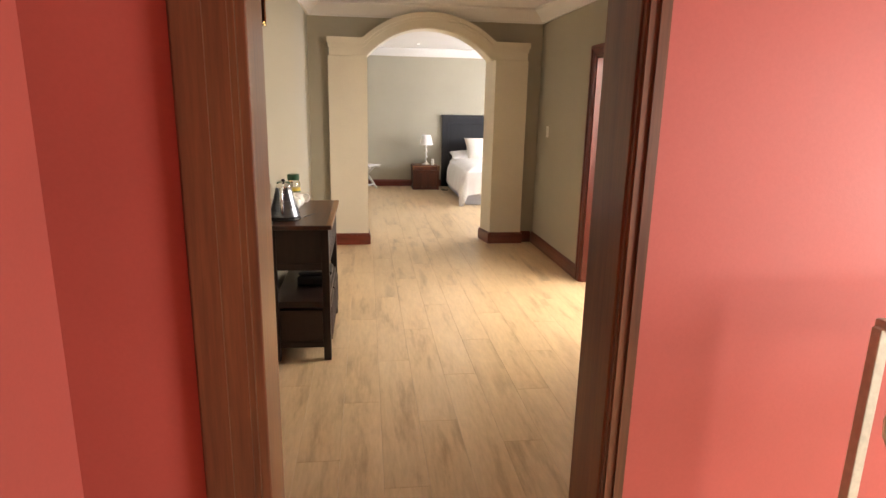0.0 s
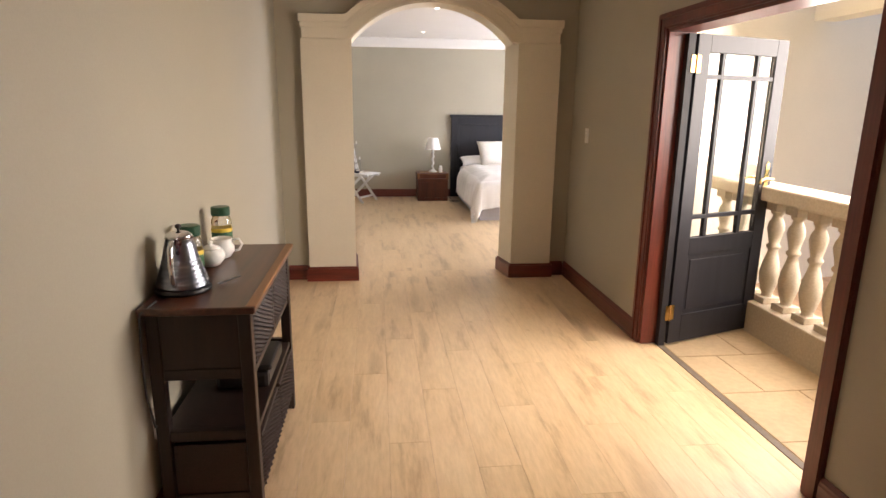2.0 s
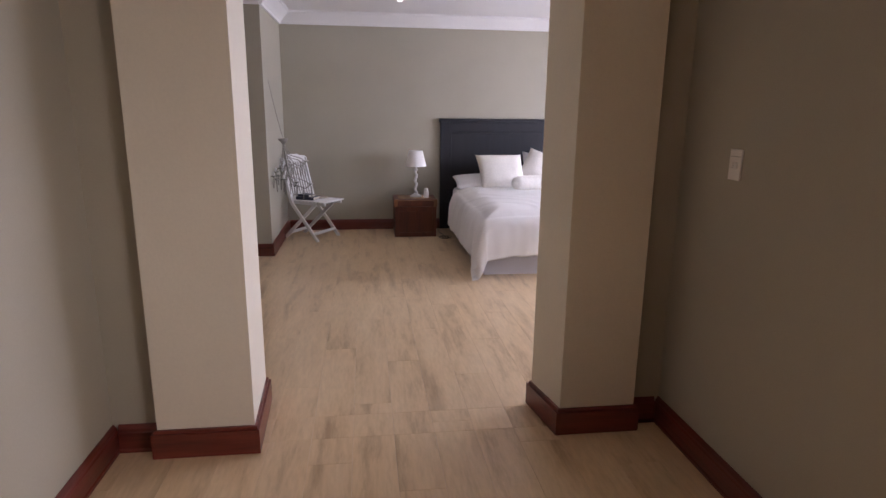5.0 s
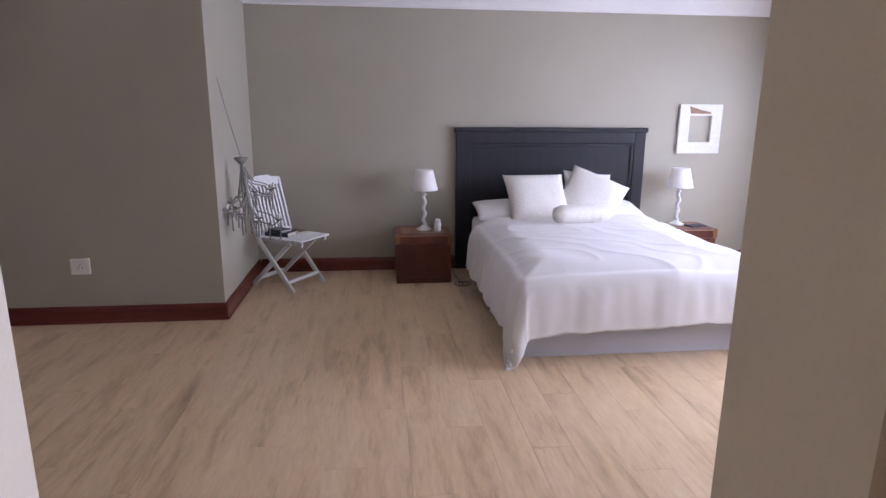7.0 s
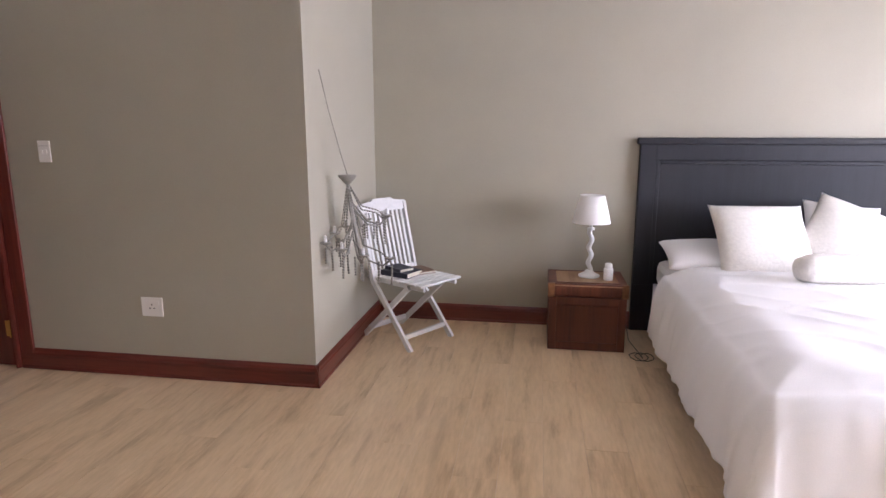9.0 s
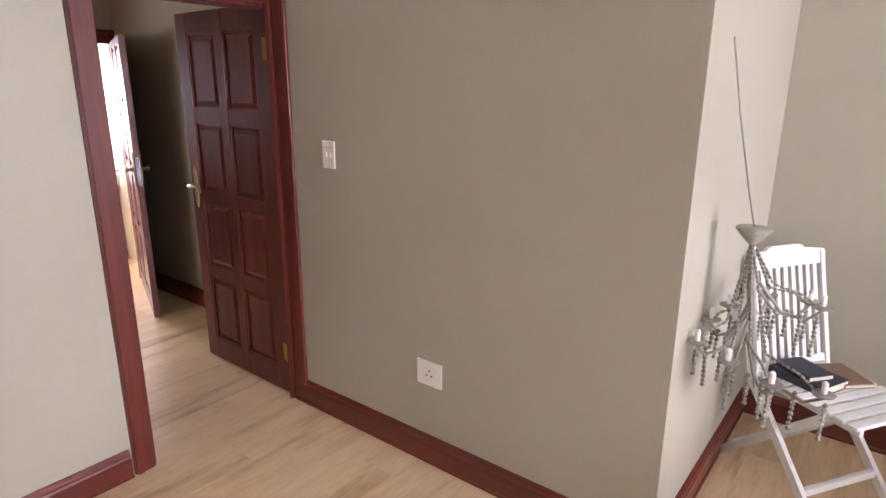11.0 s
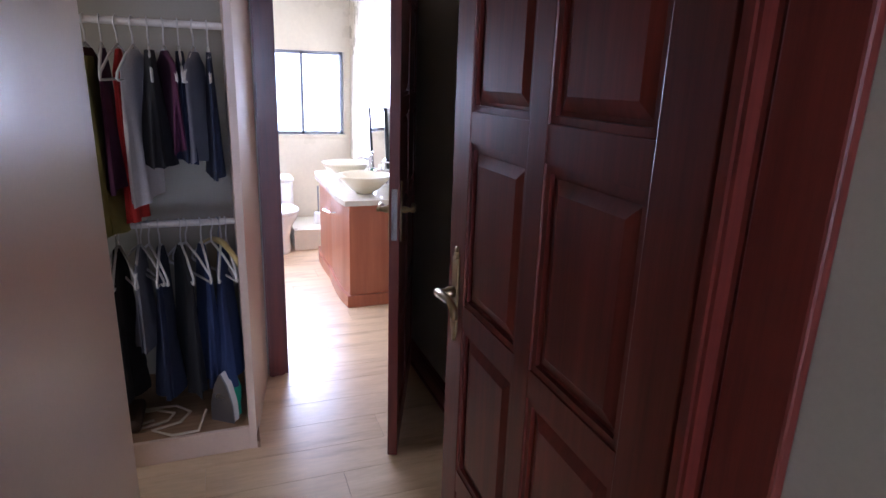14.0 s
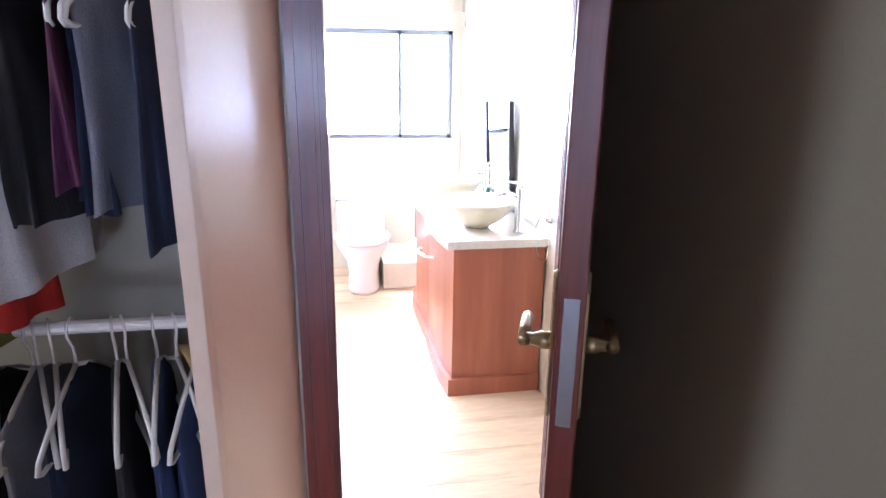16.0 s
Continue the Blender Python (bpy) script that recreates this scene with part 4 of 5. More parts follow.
table_lamp(0.885, 10.03, 0.4572)
table_lamp(3.41, 10.10, 0.4572)
cnd = thing("candle_jar", pose(1.005, 9.95, 0.4572), "small frosted white candle jar on the trunk", "candle")
part("jar", lathe([(0.030, 0), (0.032, 0.004), (0.032, 0.075), (0.029, 0.08)], 20), "ceramic", cnd, "", True)
part("stopper", lathe([(0.024, 0.080), (0.026, 0.086), (0.024, 0.110), (0.018, 0.114)], 20), "ceramic", cnd, "", True)
ph = thing("folded_leaflet", pose(3.57, 10.0, 0.4572, 0, 0, 12), "flat dark booklet lying on the far trunk", "booklet")
part("booklet", cube(-0.10, 0.08, -0.06, 0.06, 0, 0.012, 0.002), "book_dark", ph)
pts = [(1.17 + 0.05 * math.cos(i * 0.7) + 0.004 * i, 9.72 + 0.07 * math.sin(i * 0.7), 0.006 + 0.002 * (i % 3)) for i in range(24)]
tagged(part("lamp_cable", tube([(1.16, 10.2, 0.15), (1.17, 10.0, 0.02)] + pts, 0.003, 5), "cable"), "tangled thin lamp cable on the floor by the trunk", "cable")

# square white picture frame with bare middle
pf = thing("picture_frame", pose(3.67, 10.328, 1.385), "weathered white square wooden picture frame with no picture", "picture frame")
for nm, o in (("top_rail", [(-0.22, 0.24), (0.22, 0.24), (0.115, 0.13), (-0.115, 0.13)]), ("bottom_rail", [(-0.22, -0.24), (0.22, -0.24), (0.115, -0.13), (-0.115, -0.13)]),
              ("side_rail", [(-0.22, -0.24), (-0.22, 0.24), (-0.115, 0.13), (-0.115, -0.13)]), ("side_rail", [(0.22, -0.24), (0.22, 0.24), (0.115, 0.13), (0.115, -0.13)])):
    bm = prism(o, 1, -0.032, 0.0)
    part(nm, bm, "white_wood", pf)
part("chipped_patch", prism([(-0.13, 0.225), (-0.02, 0.19), (0.10, 0.165), (0.10, 0.150), (-0.11, 0.150)], 1, -0.034, -0.032), "bare_wood", pf, "chipped patch of bare wood")

# ---- folding garden chair with books ----
chair = thing("folding_chair", pose(-0.385, 9.90, 0, 0, 0, 57), "white slatted folding garden chair standing in the corner", "chair")
for s in (-1, 1):
    x = s * 0.205
    bm = bmesh.new()
    for p, q, wd in (((-0.26, 0.0), (0.10, 0.43), 0.036), ((0.10, 0.43), (0.225, 0.935), 0.036)):
        dv = Vector((q[0] - p[0], q[1] - p[1])).normalized()
        nv = Vector((-dv.y, dv.x)) * wd / 2
        prism([(p[0] + nv.x, p[1] + nv.y), (p[0] - nv.x, p[1] - nv.y), (q[0] - nv.x, q[1] - nv.y), (q[0] + nv.x, q[1] + nv.y)], 0, x - 0.011, x + 0.011, bm)
    part("long_leg", bm, "white_wood", chair)
    x = s * 0.178
    p, q = (0.24, 0.0), (-0.22, 0.43)
    dv = Vector((q[0] - p[0], q[1] - p[1])).normalized()
    nv = Vector((-dv.y, dv.x)) * 0.018
    part("short_leg", prism([(p[0] + nv.x, p[1] + nv.y), (p[0] - nv.x, p[1] - nv.y), (q[0] - nv.x, q[1] - nv.y), (q[0] + nv.x, q[1] + nv.y)], 0, x - 0.011, x + 0.011), "white_wood", chair)
    part("seat_rail", cube(s * 0.155 - 0.011, s * 0.155 + 0.011, -0.34, 0.13, 0.415, 0.448, 0.004), "white_wood", chair)
for i in range(9):
    y = -0.350 + i * 0.054
    part("seat_slat", cube(-0.20, 0.20, y, y + 0.042, 0.448, 0.464, 0.004), "white_wood", chair)
tilt = math.degrees(math.atan2(0.125, 0.505))
for i in range(9):
    x = -0.168 + i * 0.042
    part("back_slat", cube(x - 0.011, x + 0.011, -0.006, 0.006, 0.05, 0.475, 0.002, pose(0, 0.10, 0.43, -tilt)), "white_wood", chair)
top = [(-0.225, 0.465), (-0.225, 0.52), (-0.21, 0.53), (-0.11, 0.54), (-0.08, 0.558), (0.08, 0.558), (0.11, 0.54), (0.21, 0.53), (0.225, 0.52), (0.225, 0.465)]
bm = prism(top, 1, -0.012, 0.012)
bmesh.ops.transform(bm, matrix=pose(0, 0.10, 0.43, -tilt), verts=bm.verts)
part("top_rail", bm, "white_wood", chair)
part("low_back_rail", cube(-0.20, 0.20, -0.011, 0.011, 0.03, 0.065, 0.003, pose(0, 0.10, 0.43, -tilt)), "white_wood", chair)
part("stretcher", cube(-0.178, 0.178, 0.165, 0.195, 0.055, 0.085, 0.004), "white_wood", chair)
part("stretcher", cube(-0.20, 0.20, -0.205, -0.18, 0.07, 0.10, 0.004), "white_wood", chair)


def book(name, m, w, d, h, mat, label):
    t = thing(name, m, label, "book")
    part("pages", cube(-w / 2 + 0.004, w / 2 - 0.003, -d / 2 + 0.003, d / 2 - 0.003, 0.003, h - 0.003), "paper", t)
    bm = cube(-w / 2, w / 2, -d / 2, d / 2, 0, 0.003)
    box(bm, -w / 2, w / 2, -d / 2, d / 2, h - 0.003, h)
    box(bm, -w / 2, -w / 2 + 0.003, -d / 2, d / 2, 0.003, h - 0.003)
    part("cover", bm, mat, t)


S = chair.matrix_world
book("book", S @ pose(-0.05, -0.02, 0.4645, 0, 0, 8), 0.17, 0.23, 0.035, "book_dark", "thick dark book lying on the chair seat")
book("book", S @ pose(-0.06, -0.01, 0.500, 0, 0, -6), 0.12, 0.17, 0.022, "book_dark", "small black book on top of a thicker one")
book("book", S @ pose(0.11, -0.05, 0.4645, 0, 0, -14), 0.13, 0.19, 0.018, "book_brown", "brown paperback lying on the chair seat")

# ---- wire and bead hanging ornament on the alcove wall ----
orn = thing("hanging_ornament", pose(-0.575, 9.27, 1.19), "grey-white wire and bead chandelier ornament hanging on a cord", "ornament")
cordpts = [(-0.105, -0.12, 0.58), (-0.07, -0.08, 0.36), (-0.025, -0.03, 0.12), (0, 0, 0.0)]
part("cord", tube(cordpts, 0.003, 5), "vine", orn)
part("canopy", lathe([(0.050, 0.0), (0.055, -0.006), (0.032, -0.034), (0.012, -0.055)], 18), "vine", orn, "", True)
rnd = random.Random(4)
part("stem", tube([(0, 0, -0.03), (0.015, 0.01, -0.20), (0.05, 0.02, -0.42), (0.07, 0.02, -0.56)], [0.010, 0.015, 0.011, 0.005], 8), "vine", orn)


def beads(points, r=0.006):
    """A string of beads, swelling and narrowing along its line."""
    pts, rad = [], []
    for a, c in zip(points, points[1:]):
        a, c = Vector(a), Vector(c)
        k = max(2, int((c - a).length / 0.016))
        for q in range(k):
            for f, rr in ((0.0, 0.0015), (0.3, r), (0.7, r)):
                pts.append(a + (c - a) * ((q + f) / k))
                rad.append(rr * rnd.uniform(0.85, 1.15))
    return tube(pts, rad, 6)


for i in range(9):
    a = i * 0.70 + 0.25
    r = 0.17 + 0.035 * (i % 3)
    ex, ey = 0.055 + r * math.cos(a), r * 1.05 * math.sin(a)
    ex = max(ex, -0.095)
    z0 = -0.16 - 0.028 * i
    end = (ex, ey, z0 - 0.09)
    bm = tube([(0.02, 0.01, z0), (0.02 + (ex - 0.02) * 0.45, ey * 0.45, z0 - 0.11), (0.02 + (ex - 0.02) * 0.8, ey * 0.8, z0 - 0.13), end], 0.0055, 6)
    lathe([(0.006, 0), (0.030, 0.010), (0.034, 0.016), (0.014, 0.018)], 12, bm, Matrix.Translation(end))
    arm = part("arm", bm, "vine", orn, "curved wire arm ending in a cup")
    part("candle_socket", lathe([(0.009, 0), (0.009, 0.035), (0.005, 0.04)], 8, None, Matrix.Translation((ex, ey, end[2] + 0.016))), "white_wood", arm)
    part("bead_string", beads([(0, 0, -0.04), (ex * 0.35, ey * 0.35, z0 - 0.02), (ex * 0.75, ey * 0.75, z0 - 0.045), end], 0.0055), "vine", arm)
    for f in (0.45, 0.72, 1.0):
        x, y, z = ex * f + rnd.uniform(-0.01, 0.01), ey * f + rnd.uniform(-0.01, 0.01), z0 - 0.105
        part("bead_string", beads([(x, y, z), (x + rnd.uniform(-0.006, 0.006), y, z - rnd.uniform(0.09, 0.15))], 0.0075), "vine", arm)


# ---- bedroom window and curtain ----
win = tagged(new("window_1"), "brown wooden bedroom window with clear panes", "window", "", "structure")
bm = bmesh.new()
for y0, y1, z0, z1 in ((WY0, WY0 + 0.06, WZ0, WZ1), (WY1 - 0.06, WY1, WZ0, WZ1), (WY0, WY1, WZ0, WZ0 + 0.06), (WY0, WY1, WZ1 - 0.06, WZ1), (7.47, 7.53, WZ0, WZ1), (8.47, 8.53, WZ0, WZ1)):
    box(bm, BX1 + 0.09, BX1 + 0.15, y0, y1, z0, z1, 0.004)
part("window_frame", bm, "oak_frame", win)
for y0, y1 in ((WY0 + 0.06, 7.47), (7.53, 8.47), (8.53, WY1 - 0.06)):
    p = part("pane", cube(BX1 + 0.12, BX1 + 0.124, y0, y1, WZ0 + 0.06, WZ1 - 0.06), "glass", win)
    p.visible_shadow = False
part("window_sill", cube(BX1 - 0.04, BX1 + 0.09, WY0, WY1, WZ0 - 0.03, WZ0 + 0.002, 0.004), "white_wood", win)
bm = bmesh.new()
rows = []
for i in range(90):
    u = i / 89
    y = 10.24 - 0.68 * u
    col = []
    for j in range(16):
        h = j / 15
        spread = 1 - 0.12 * h
        x = 4.55 + (0.035 + 0.015 * (1 - h)) * math.sin(u * 44 + 1.5 * math.sin(u * 9)) - 0.05 * (1 - h) ** 2
        col.append(bm.verts.new((x, 10.24 - 0.68 * u * spread - 0.02 * math.sin(u * 20) * (1 - h), 0.015 + 2.055 * h)))
    rows.append(col)
for a, c in zip(rows, rows[1:]):
    for j in range(15):
        bm.faces.new((a[j], c[j], c[j + 1], a[j + 1]))
cur = part("curtain", bm, "curtain", None, "", True)
tagged(cur, "white voile curtain gathered beside the window", "curtain")
cs = cur.modifiers.new("thick", "SOLIDIFY")
cs.thickness = 0.004

# ---- ceiling downlights ----
def downlight(x, y, z):
    t = thing("downlight", pose(x, y, z), "small round recessed ceiling downlight", "downlight", "ceiling downlights")
    part("ring", lathe([(0.045, 0), (0.045, -0.005), (0.032, -0.008), (0.030, -0.002)], 20), "white_plastic", t)
    part("bulb", lathe([(0.026, -0.0085), (0.020, -0.011), (0.006, -0.012)], 16), "glow", t)


for x, y in ((0.66, 9.34), (2.6, 9.18), (0.65, 7.1), (2.6, 7.1)):
    downlight(x, y, CH)

# ---- balcony ----
structure("floor_balcony", cube(1.84, 2.95, 0.3, 5.3, -0.30, -0.020), "sandtile", "worn sandstone tiled balcony floor")
bf = bpy.data.objects["floor_balcony"]
for i in range(9):
    for j in range(2):
        y0, x0 = 0.42 + i * 0.50, 1.86 + j * 0.46 - (0.2 if i % 2 else 0)
        x0, x1 = max(1.86, x0), min(2.58, x0 + 0.455)
        if x1 - x0 > 0.1:
            part("tile", cube(x0, x1, y0, y0 + 0.495, -0.0205, -0.008, 0.003), "sandtile", bf)
structure("trim_threshold", cube(1.800, 1.838, 2.07, 3.64, -0.012, 0.004), "cable_trim", "worn grey-brown threshold strip")
bal = thing("balustrade", pose(0, 0, 0), "cast stone balustrade with vase-shaped balusters", "balustrade")
part("plinth", cube(2.565, 2.80, 0.3, 4.55, -0.02, 0.215, 0.008), "balus", bal)
part("rail", cube(2.555, 2.81, 0.3, 4.55, 0.935, 1.035, 0.015), "balus", bal)
BP = [(0.050, 0.0), (0.050, 0.03), (0.040, 0.04), (0.034, 0.06), (0.044, 0.09), (0.062, 0.16), (0.066, 0.21), (0.058, 0.27), (0.038, 0.34), (0.030, 0.38), (0.044, 0.395), (0.046, 0.41),
      (0.032, 0.425), (0.044, 0.48), (0.055, 0.53), (0.050, 0.565), (0.034, 0.60), (0.030, 0.62), (0.044, 0.635), (0.046, 0.66)]
first = None
for i in range(20):
    y = 4.42 - i * 0.205
    if first is None:
        bm = lathe(BP, 20)
        box(bm, -0.062, 0.062, -0.062, 0.062, 0, 0.045, 0.004)
        box(bm, -0.058, 0.058, -0.058, 0.058, 0.655, 0.722, 0.004)
        first = part("baluster", bm, "balus", bal, "", True)
        first.data.polygons.foreach_set("use_smooth", [len(p.vertices) == 4 and p.area < 0.002 for p in first.data.polygons])
        first.location = (2.685, y, 0.214)
    else:
        o = new("baluster", first.data)
        o.parent, o.location = bal, (2.685, y, 0.214)

# porch: curved cream wall and ceiling beyond the balustrade
cur_in = [(1.87 + 3.3 * i / 24, 4.62 + 0.15 * math.sin(i / 24 * 1.5) + 0.5 * (i / 24)) for i in range(25)]
structure("wall_porch_curved", strip_solid(cur_in, [(x, y + 0.2) for x, y in cur_in], 2, -3.0, 2.9), "cream")
structure("ceiling_porch", cube(1.87, 3.4, 0.0, 4.6, 2.42, 2.52), "cream")
cov = [(3.2 + 0.35 * math.sin(i / 12 * 1.57), 0.0 + 4.9 * i / 12) for i in range(13)]
structure("trim_porch_beam", strip_solid(cov, [(x + 0.2, y) for x, y in cov], 2, 2.25, 2.45), "cream")
structure("ground", cube(-60, 900, -500, 500, -3.3, -3.0), "grass", "green lawn sloping away")
bm = bmesh.new()
N = 60
ridge = []
for i in range(N + 1):
    a = -1.4 + 2.8 * i / N
    hgt = 26 + 14 * noise.noise(Vector((a * 3, 0.4, 0))) + 5 * noise.noise(Vector((a * 11, 3, 0)))
    ridge.append([bm.verts.new((r * math.cos(a), r * math.sin(a), z)) for r, z in ((150, -3.1), (230, hgt * 0.55), (330, hgt))])
for a, c in zip(ridge, ridge[1:]):
    for j in range(2):
        bm.faces.new((a[j], c[j], c[j + 1], a[j + 1]))
structure("backdrop_hills", bm, "hill")
palm = thing("palm", pose(3.35, 3.1, -3.0), "green palm fronds rising beyond the balustrade", "palm")
part("trunk", lathe([(0.13, 0), (0.11, 0.5), (0.09, 1.8), (0.09, 3.1)], 12), "bare_wood", palm)
for i in range(9):
    a = i * 0.7
    bm = bmesh.new()
    spine = [(0.62 * u * math.cos(a), 0.62 * u * math.sin(a), 3.08 + 0.55 * u - 0.62 * u * u) for u in (k / 10 for k in range(11))]
    tube(spine, 0.007, 5, bm)
    for j in range(2, 11):
        c = Vector(spine[j])
        for s in (-1, 1):
            sd = Vector((-math.sin(a), math.cos(a), -0.25)) * s * 0.17
            fw = Vector((math.cos(a), math.sin(a), -0.2)) * 0.10
            v = [bm.verts.new(c + q) for q in (Vector((0, 0, 0.004)), sd * 0.5 + fw * 0.3 + Vector((0, 0, 0.012)), sd + fw, sd * 0.5 + fw * 0.75)]
            bm.faces.new(v)
    part("frond", bm, "leaf", palm)

# bright sky beyond the two windows
m, n, l, b = shader("bright_sky", 1.0)
b.inputs["Base Color"].default_value = (0, 0, 0, 1)
b.inputs["Emission Color"].default_value, b.inputs["Emission Strength"].default_value = (0.93, 0.97, 1.0, 1), 4.0
M["bright_sky"] = m
structure("backdrop_bathroom_sky", cube(-10.6, -10.5, 5.0, 13.0, -1.0, 5.0), "bright_sky")
structure("backdrop_bedroom_sky", cube(8.5, 8.6, 5.6, 16.0, -1.0, 5.0), "bright_sky")

# ---- lobby railing ----
rl = thing("scroll_railing", pose(0.755, -0.45, 0), "cream painted wrought iron stair railing with scrolls", "railing")
part("post", cube(-0.012, 0.012, -0.012, 0.012, 0.0, 1.15, 0.002), "iron_white", rl)
part("hand_rail", cube(0.0, 1.3, -0.02, 0.02, 1.145, 1.165, 0.004), "iron_white", rl)
part("low_rail", cube(0.0, 1.3, -0.008, 0.008, 0.12, 0.14, 0.002), "iron_white", rl)
for x in (0.13, 0.42, 0.71, 1.0):
    bm = bmesh.new()
    for s in (1, -1):
        tube([(x + s * (0.10 - 0.0105 * k * 0.6) * math.cos(k * 0.42 + 1.2), 0, 0.70 + s * 0.22 + s * (0.12 - 0.0075 * k) * math.sin(k * 0.42 + 1.2)) for k in range(15)], 0.008, 6, bm)
    part("scroll", bm, "iron_white", rl)

# ---- dressing closet ----
CX0, CX1, CY0, CY1 = -5.16, -4.52, 6.95, 8.53
clo = thing("open_closet", pose(0, 0, 0), "open beige wardrobe with two hanging rails and a low plinth", "wardrobe")
part("side_board", cube(CX0, CX1, CY1 - 0.03, CY1, 0.0, 2.30, 0.002), "beige_board", clo)
part("side_board", cube(CX0, CX1, CY0, CY0 + 0.03, 0.0, 2.30, 0.002), "beige_board", clo)
part("back_board", cube(CX0, CX0 + 0.012, CY0 + 0.03, CY1 - 0.03, 0.0, 2.30), "wall", clo)
part("top_board", cube(CX0, CX1, CY0, CY1, 2.301, 2.45), "mahogany_y", clo, "dark wooden board over the opening")
part("shelf", cube(CX0 + 0.012, CX1 - 0.03, CY0 + 0.03, CY1 - 0.03, 1.86, 1.88), "beige_board", clo)
part("plinth", cube(CX0 + 0.012, CX1 - 0.02, CY0 + 0.03, CY1 - 0.03, 0.0, 0.105, 0.003), "bare_wood", clo)
part("plinth_fascia", cube(CX1 - 0.02, CX1 - 0.002, CY0 + 0.03, CY1 - 0.03, 0.0, 0.105, 0.002), "beige_board", clo)
part("hanging_rail", tube([(-4.80, CY0 + 0.03, 0.945), (-4.80, CY1 - 0.03, 0.945)], 0.014, 12), "white_plastic", clo, "white hanging rail")
part("hanging_rail", tube([(-4.80, CY0 + 0.03, 1.73), (-4.80, CY1 - 0.03, 1.73)], 0.014, 12), "white_plastic", clo, "white hanging rail")
part("floor_trim", cube(CX0, CX1, CY1, CY1 + 0.012, 0.0, 0.03), "bare_wood", clo)

part("return_board", prism([(-4.57, 8.5302), (-5.166, 8.5302), (-5.166, 8.622)], 2, 0.0, 2.30), "beige_board", clo)

hang = thing("coat_hanger", pose(0, 0, -10), "white plastic coat hanger on the closet rail", "hanger", "closet hangers")
bm = tube([(0.0, 0, -0.085), (0.0, 0, -0.045), (0.019, 0, -0.015), (0.014, 0, 0.012), (-0.004, 0, 0.019), (-0.018, 0, 0.008)], 0.0032, 6)
part("hook", bm, "hanger", hang, "", True)
bm = tube([(0, 0, -0.083), (0.10, 0, -0.125), (0.195, 0, -0.185), (0.205, 0, -0.205), (0.19, 0, -0.212), (0.0, 0, -0.208), (-0.19, 0, -0.212), (-0.205, 0, -0.205), (-0.195, 0, -0.185), (-0.10, 0, -0.125), (0, 0, -0.083)], 0.0052, 6)
part("shoulder_bar", bm, "hanger", hang, "", True)
hrnd = random.Random(11)


def garment(y, ztop, length, col, label, width=0.36, thick=0.05, turn=0.0, category="garment"):
    """Cloth hanging from shoulders, with soft folds towards its hem."""
    bm = bmesh.new()
    ns, nh = 36, 16
    rings = []
    seed = hrnd.uniform(0, 50)
    for j in range(nh + 1):
        h = j / nh
        w = width * (0.30 + 0.70 * min(1, h / 0.13)) * (0.94 + 0.10 * h)
        ring = []
        for i in range(ns):
            a = 2 * math.pi * i / ns
            f = 1 + (0.30 * h + 0.05) * noise.noise(Vector((math.cos(a) * 2.6 + seed, math.sin(a) * 2.6, h * 1.3)))
            ring.append(bm.verts.new((w / 2 * math.copysign(abs(math.cos(a)) ** 0.8, math.cos(a)) * f, thick / 2 * (0.4 + 0.8 * h) * math.sin(a) * (f + 0.5 * h * math.sin(5 * a + seed)),
                                      -length * h + (0.02 * noise.noise(Vector((a, seed, 0))) if j == nh else 0))))
        rings.append(ring)
    for a, c in zip(rings, rings[1:]):
        for i in range(ns):
            bm.faces.new((a[i], a[(i + 1) % ns], c[(i + 1) % ns], c[i]))
    bm.faces.new(rings[0])
    ob = part("hanging_garment", bm, FABRICS[col], None, "", True)
    ob.matrix_world = pose(-4.80, y, ztop, 0, 0, turn)
    return tagged(ob, label, category)


def hung(y, zr, col, length, label, width=0.36, thick=0.05, turn=None):
    turn = hrnd.uniform(-14, 14) if turn is None else turn
    copy_thing(hang, pose(-4.80, y, zr, 0, 0, turn))
    if col:
        garment(y, zr - 0.10, length, col, label, width, thick, turn)


UP = (("black", 0.95, "long black coat hanging in the closet", 0.07), ("lime", 1.05, "long lime green dress hanging from the rail", 0.045), ("teal", 0.62, "teal blouse on a white hanger", 0.04),
      ("maroon", 0.56, "dark maroon top on a white hanger", 0.06), ("plum", 0.52, "plum patterned top on a white hanger", 0.05), ("red", 0.66, "bright red top hanging among dark clothes", 0.04),
      ("white", 0.70, "white shirt with a low hem", 0.05), ("black", 0.52, "black jacket on a white hanger", 0.09), ("plum", 0.45, "dark sequined top on a hanger", 0.05),
      ("navy", 0.50, "navy jacket on a hanger", 0.07), ("grey", 0.50, "grey cardigan on a hanger", 0.06), ("navy", 0.58, "navy sleeve garment at the rail's end", 0.05))
for i, (cname, ln, lab, th) in enumerate(UP):
    hung(7.86 + i * 0.053, 1.73, cname, ln * (0.82 if i > 5 else 1), lab, 0.16 if cname == "red" else 0.34 + 0.03 * (i % 3), th)
LOW = (("black", 0.66, "black trousers hanging from the lower rail", 0.07), ("maroon", 0.44, "maroon top on the lower rail", 0.06), ("brown", 0.68, "brown pleated skirt on the lower rail", 0.06),
       ("black", 0.60, "black dress on the lower rail", 0.08), ("grey", 0.40, "grey scarf draped on a hanger", 0.05), ("navy", 0.62, "navy trousers on the lower rail", 0.07),
       ("black", 0.62, "black skirt on the lower rail", 0.07), ("denim", 0.58, "dark denim trousers on the lower rail", 0.07), ("denim", 0.60, "blue denim jeans at the rail's end", 0.08))
for i, (cname, ln, lab, th) in enumerate(LOW):
    hung(7.80 + i * 0.080, 0.945, cname, ln, lab, 0.34, th)
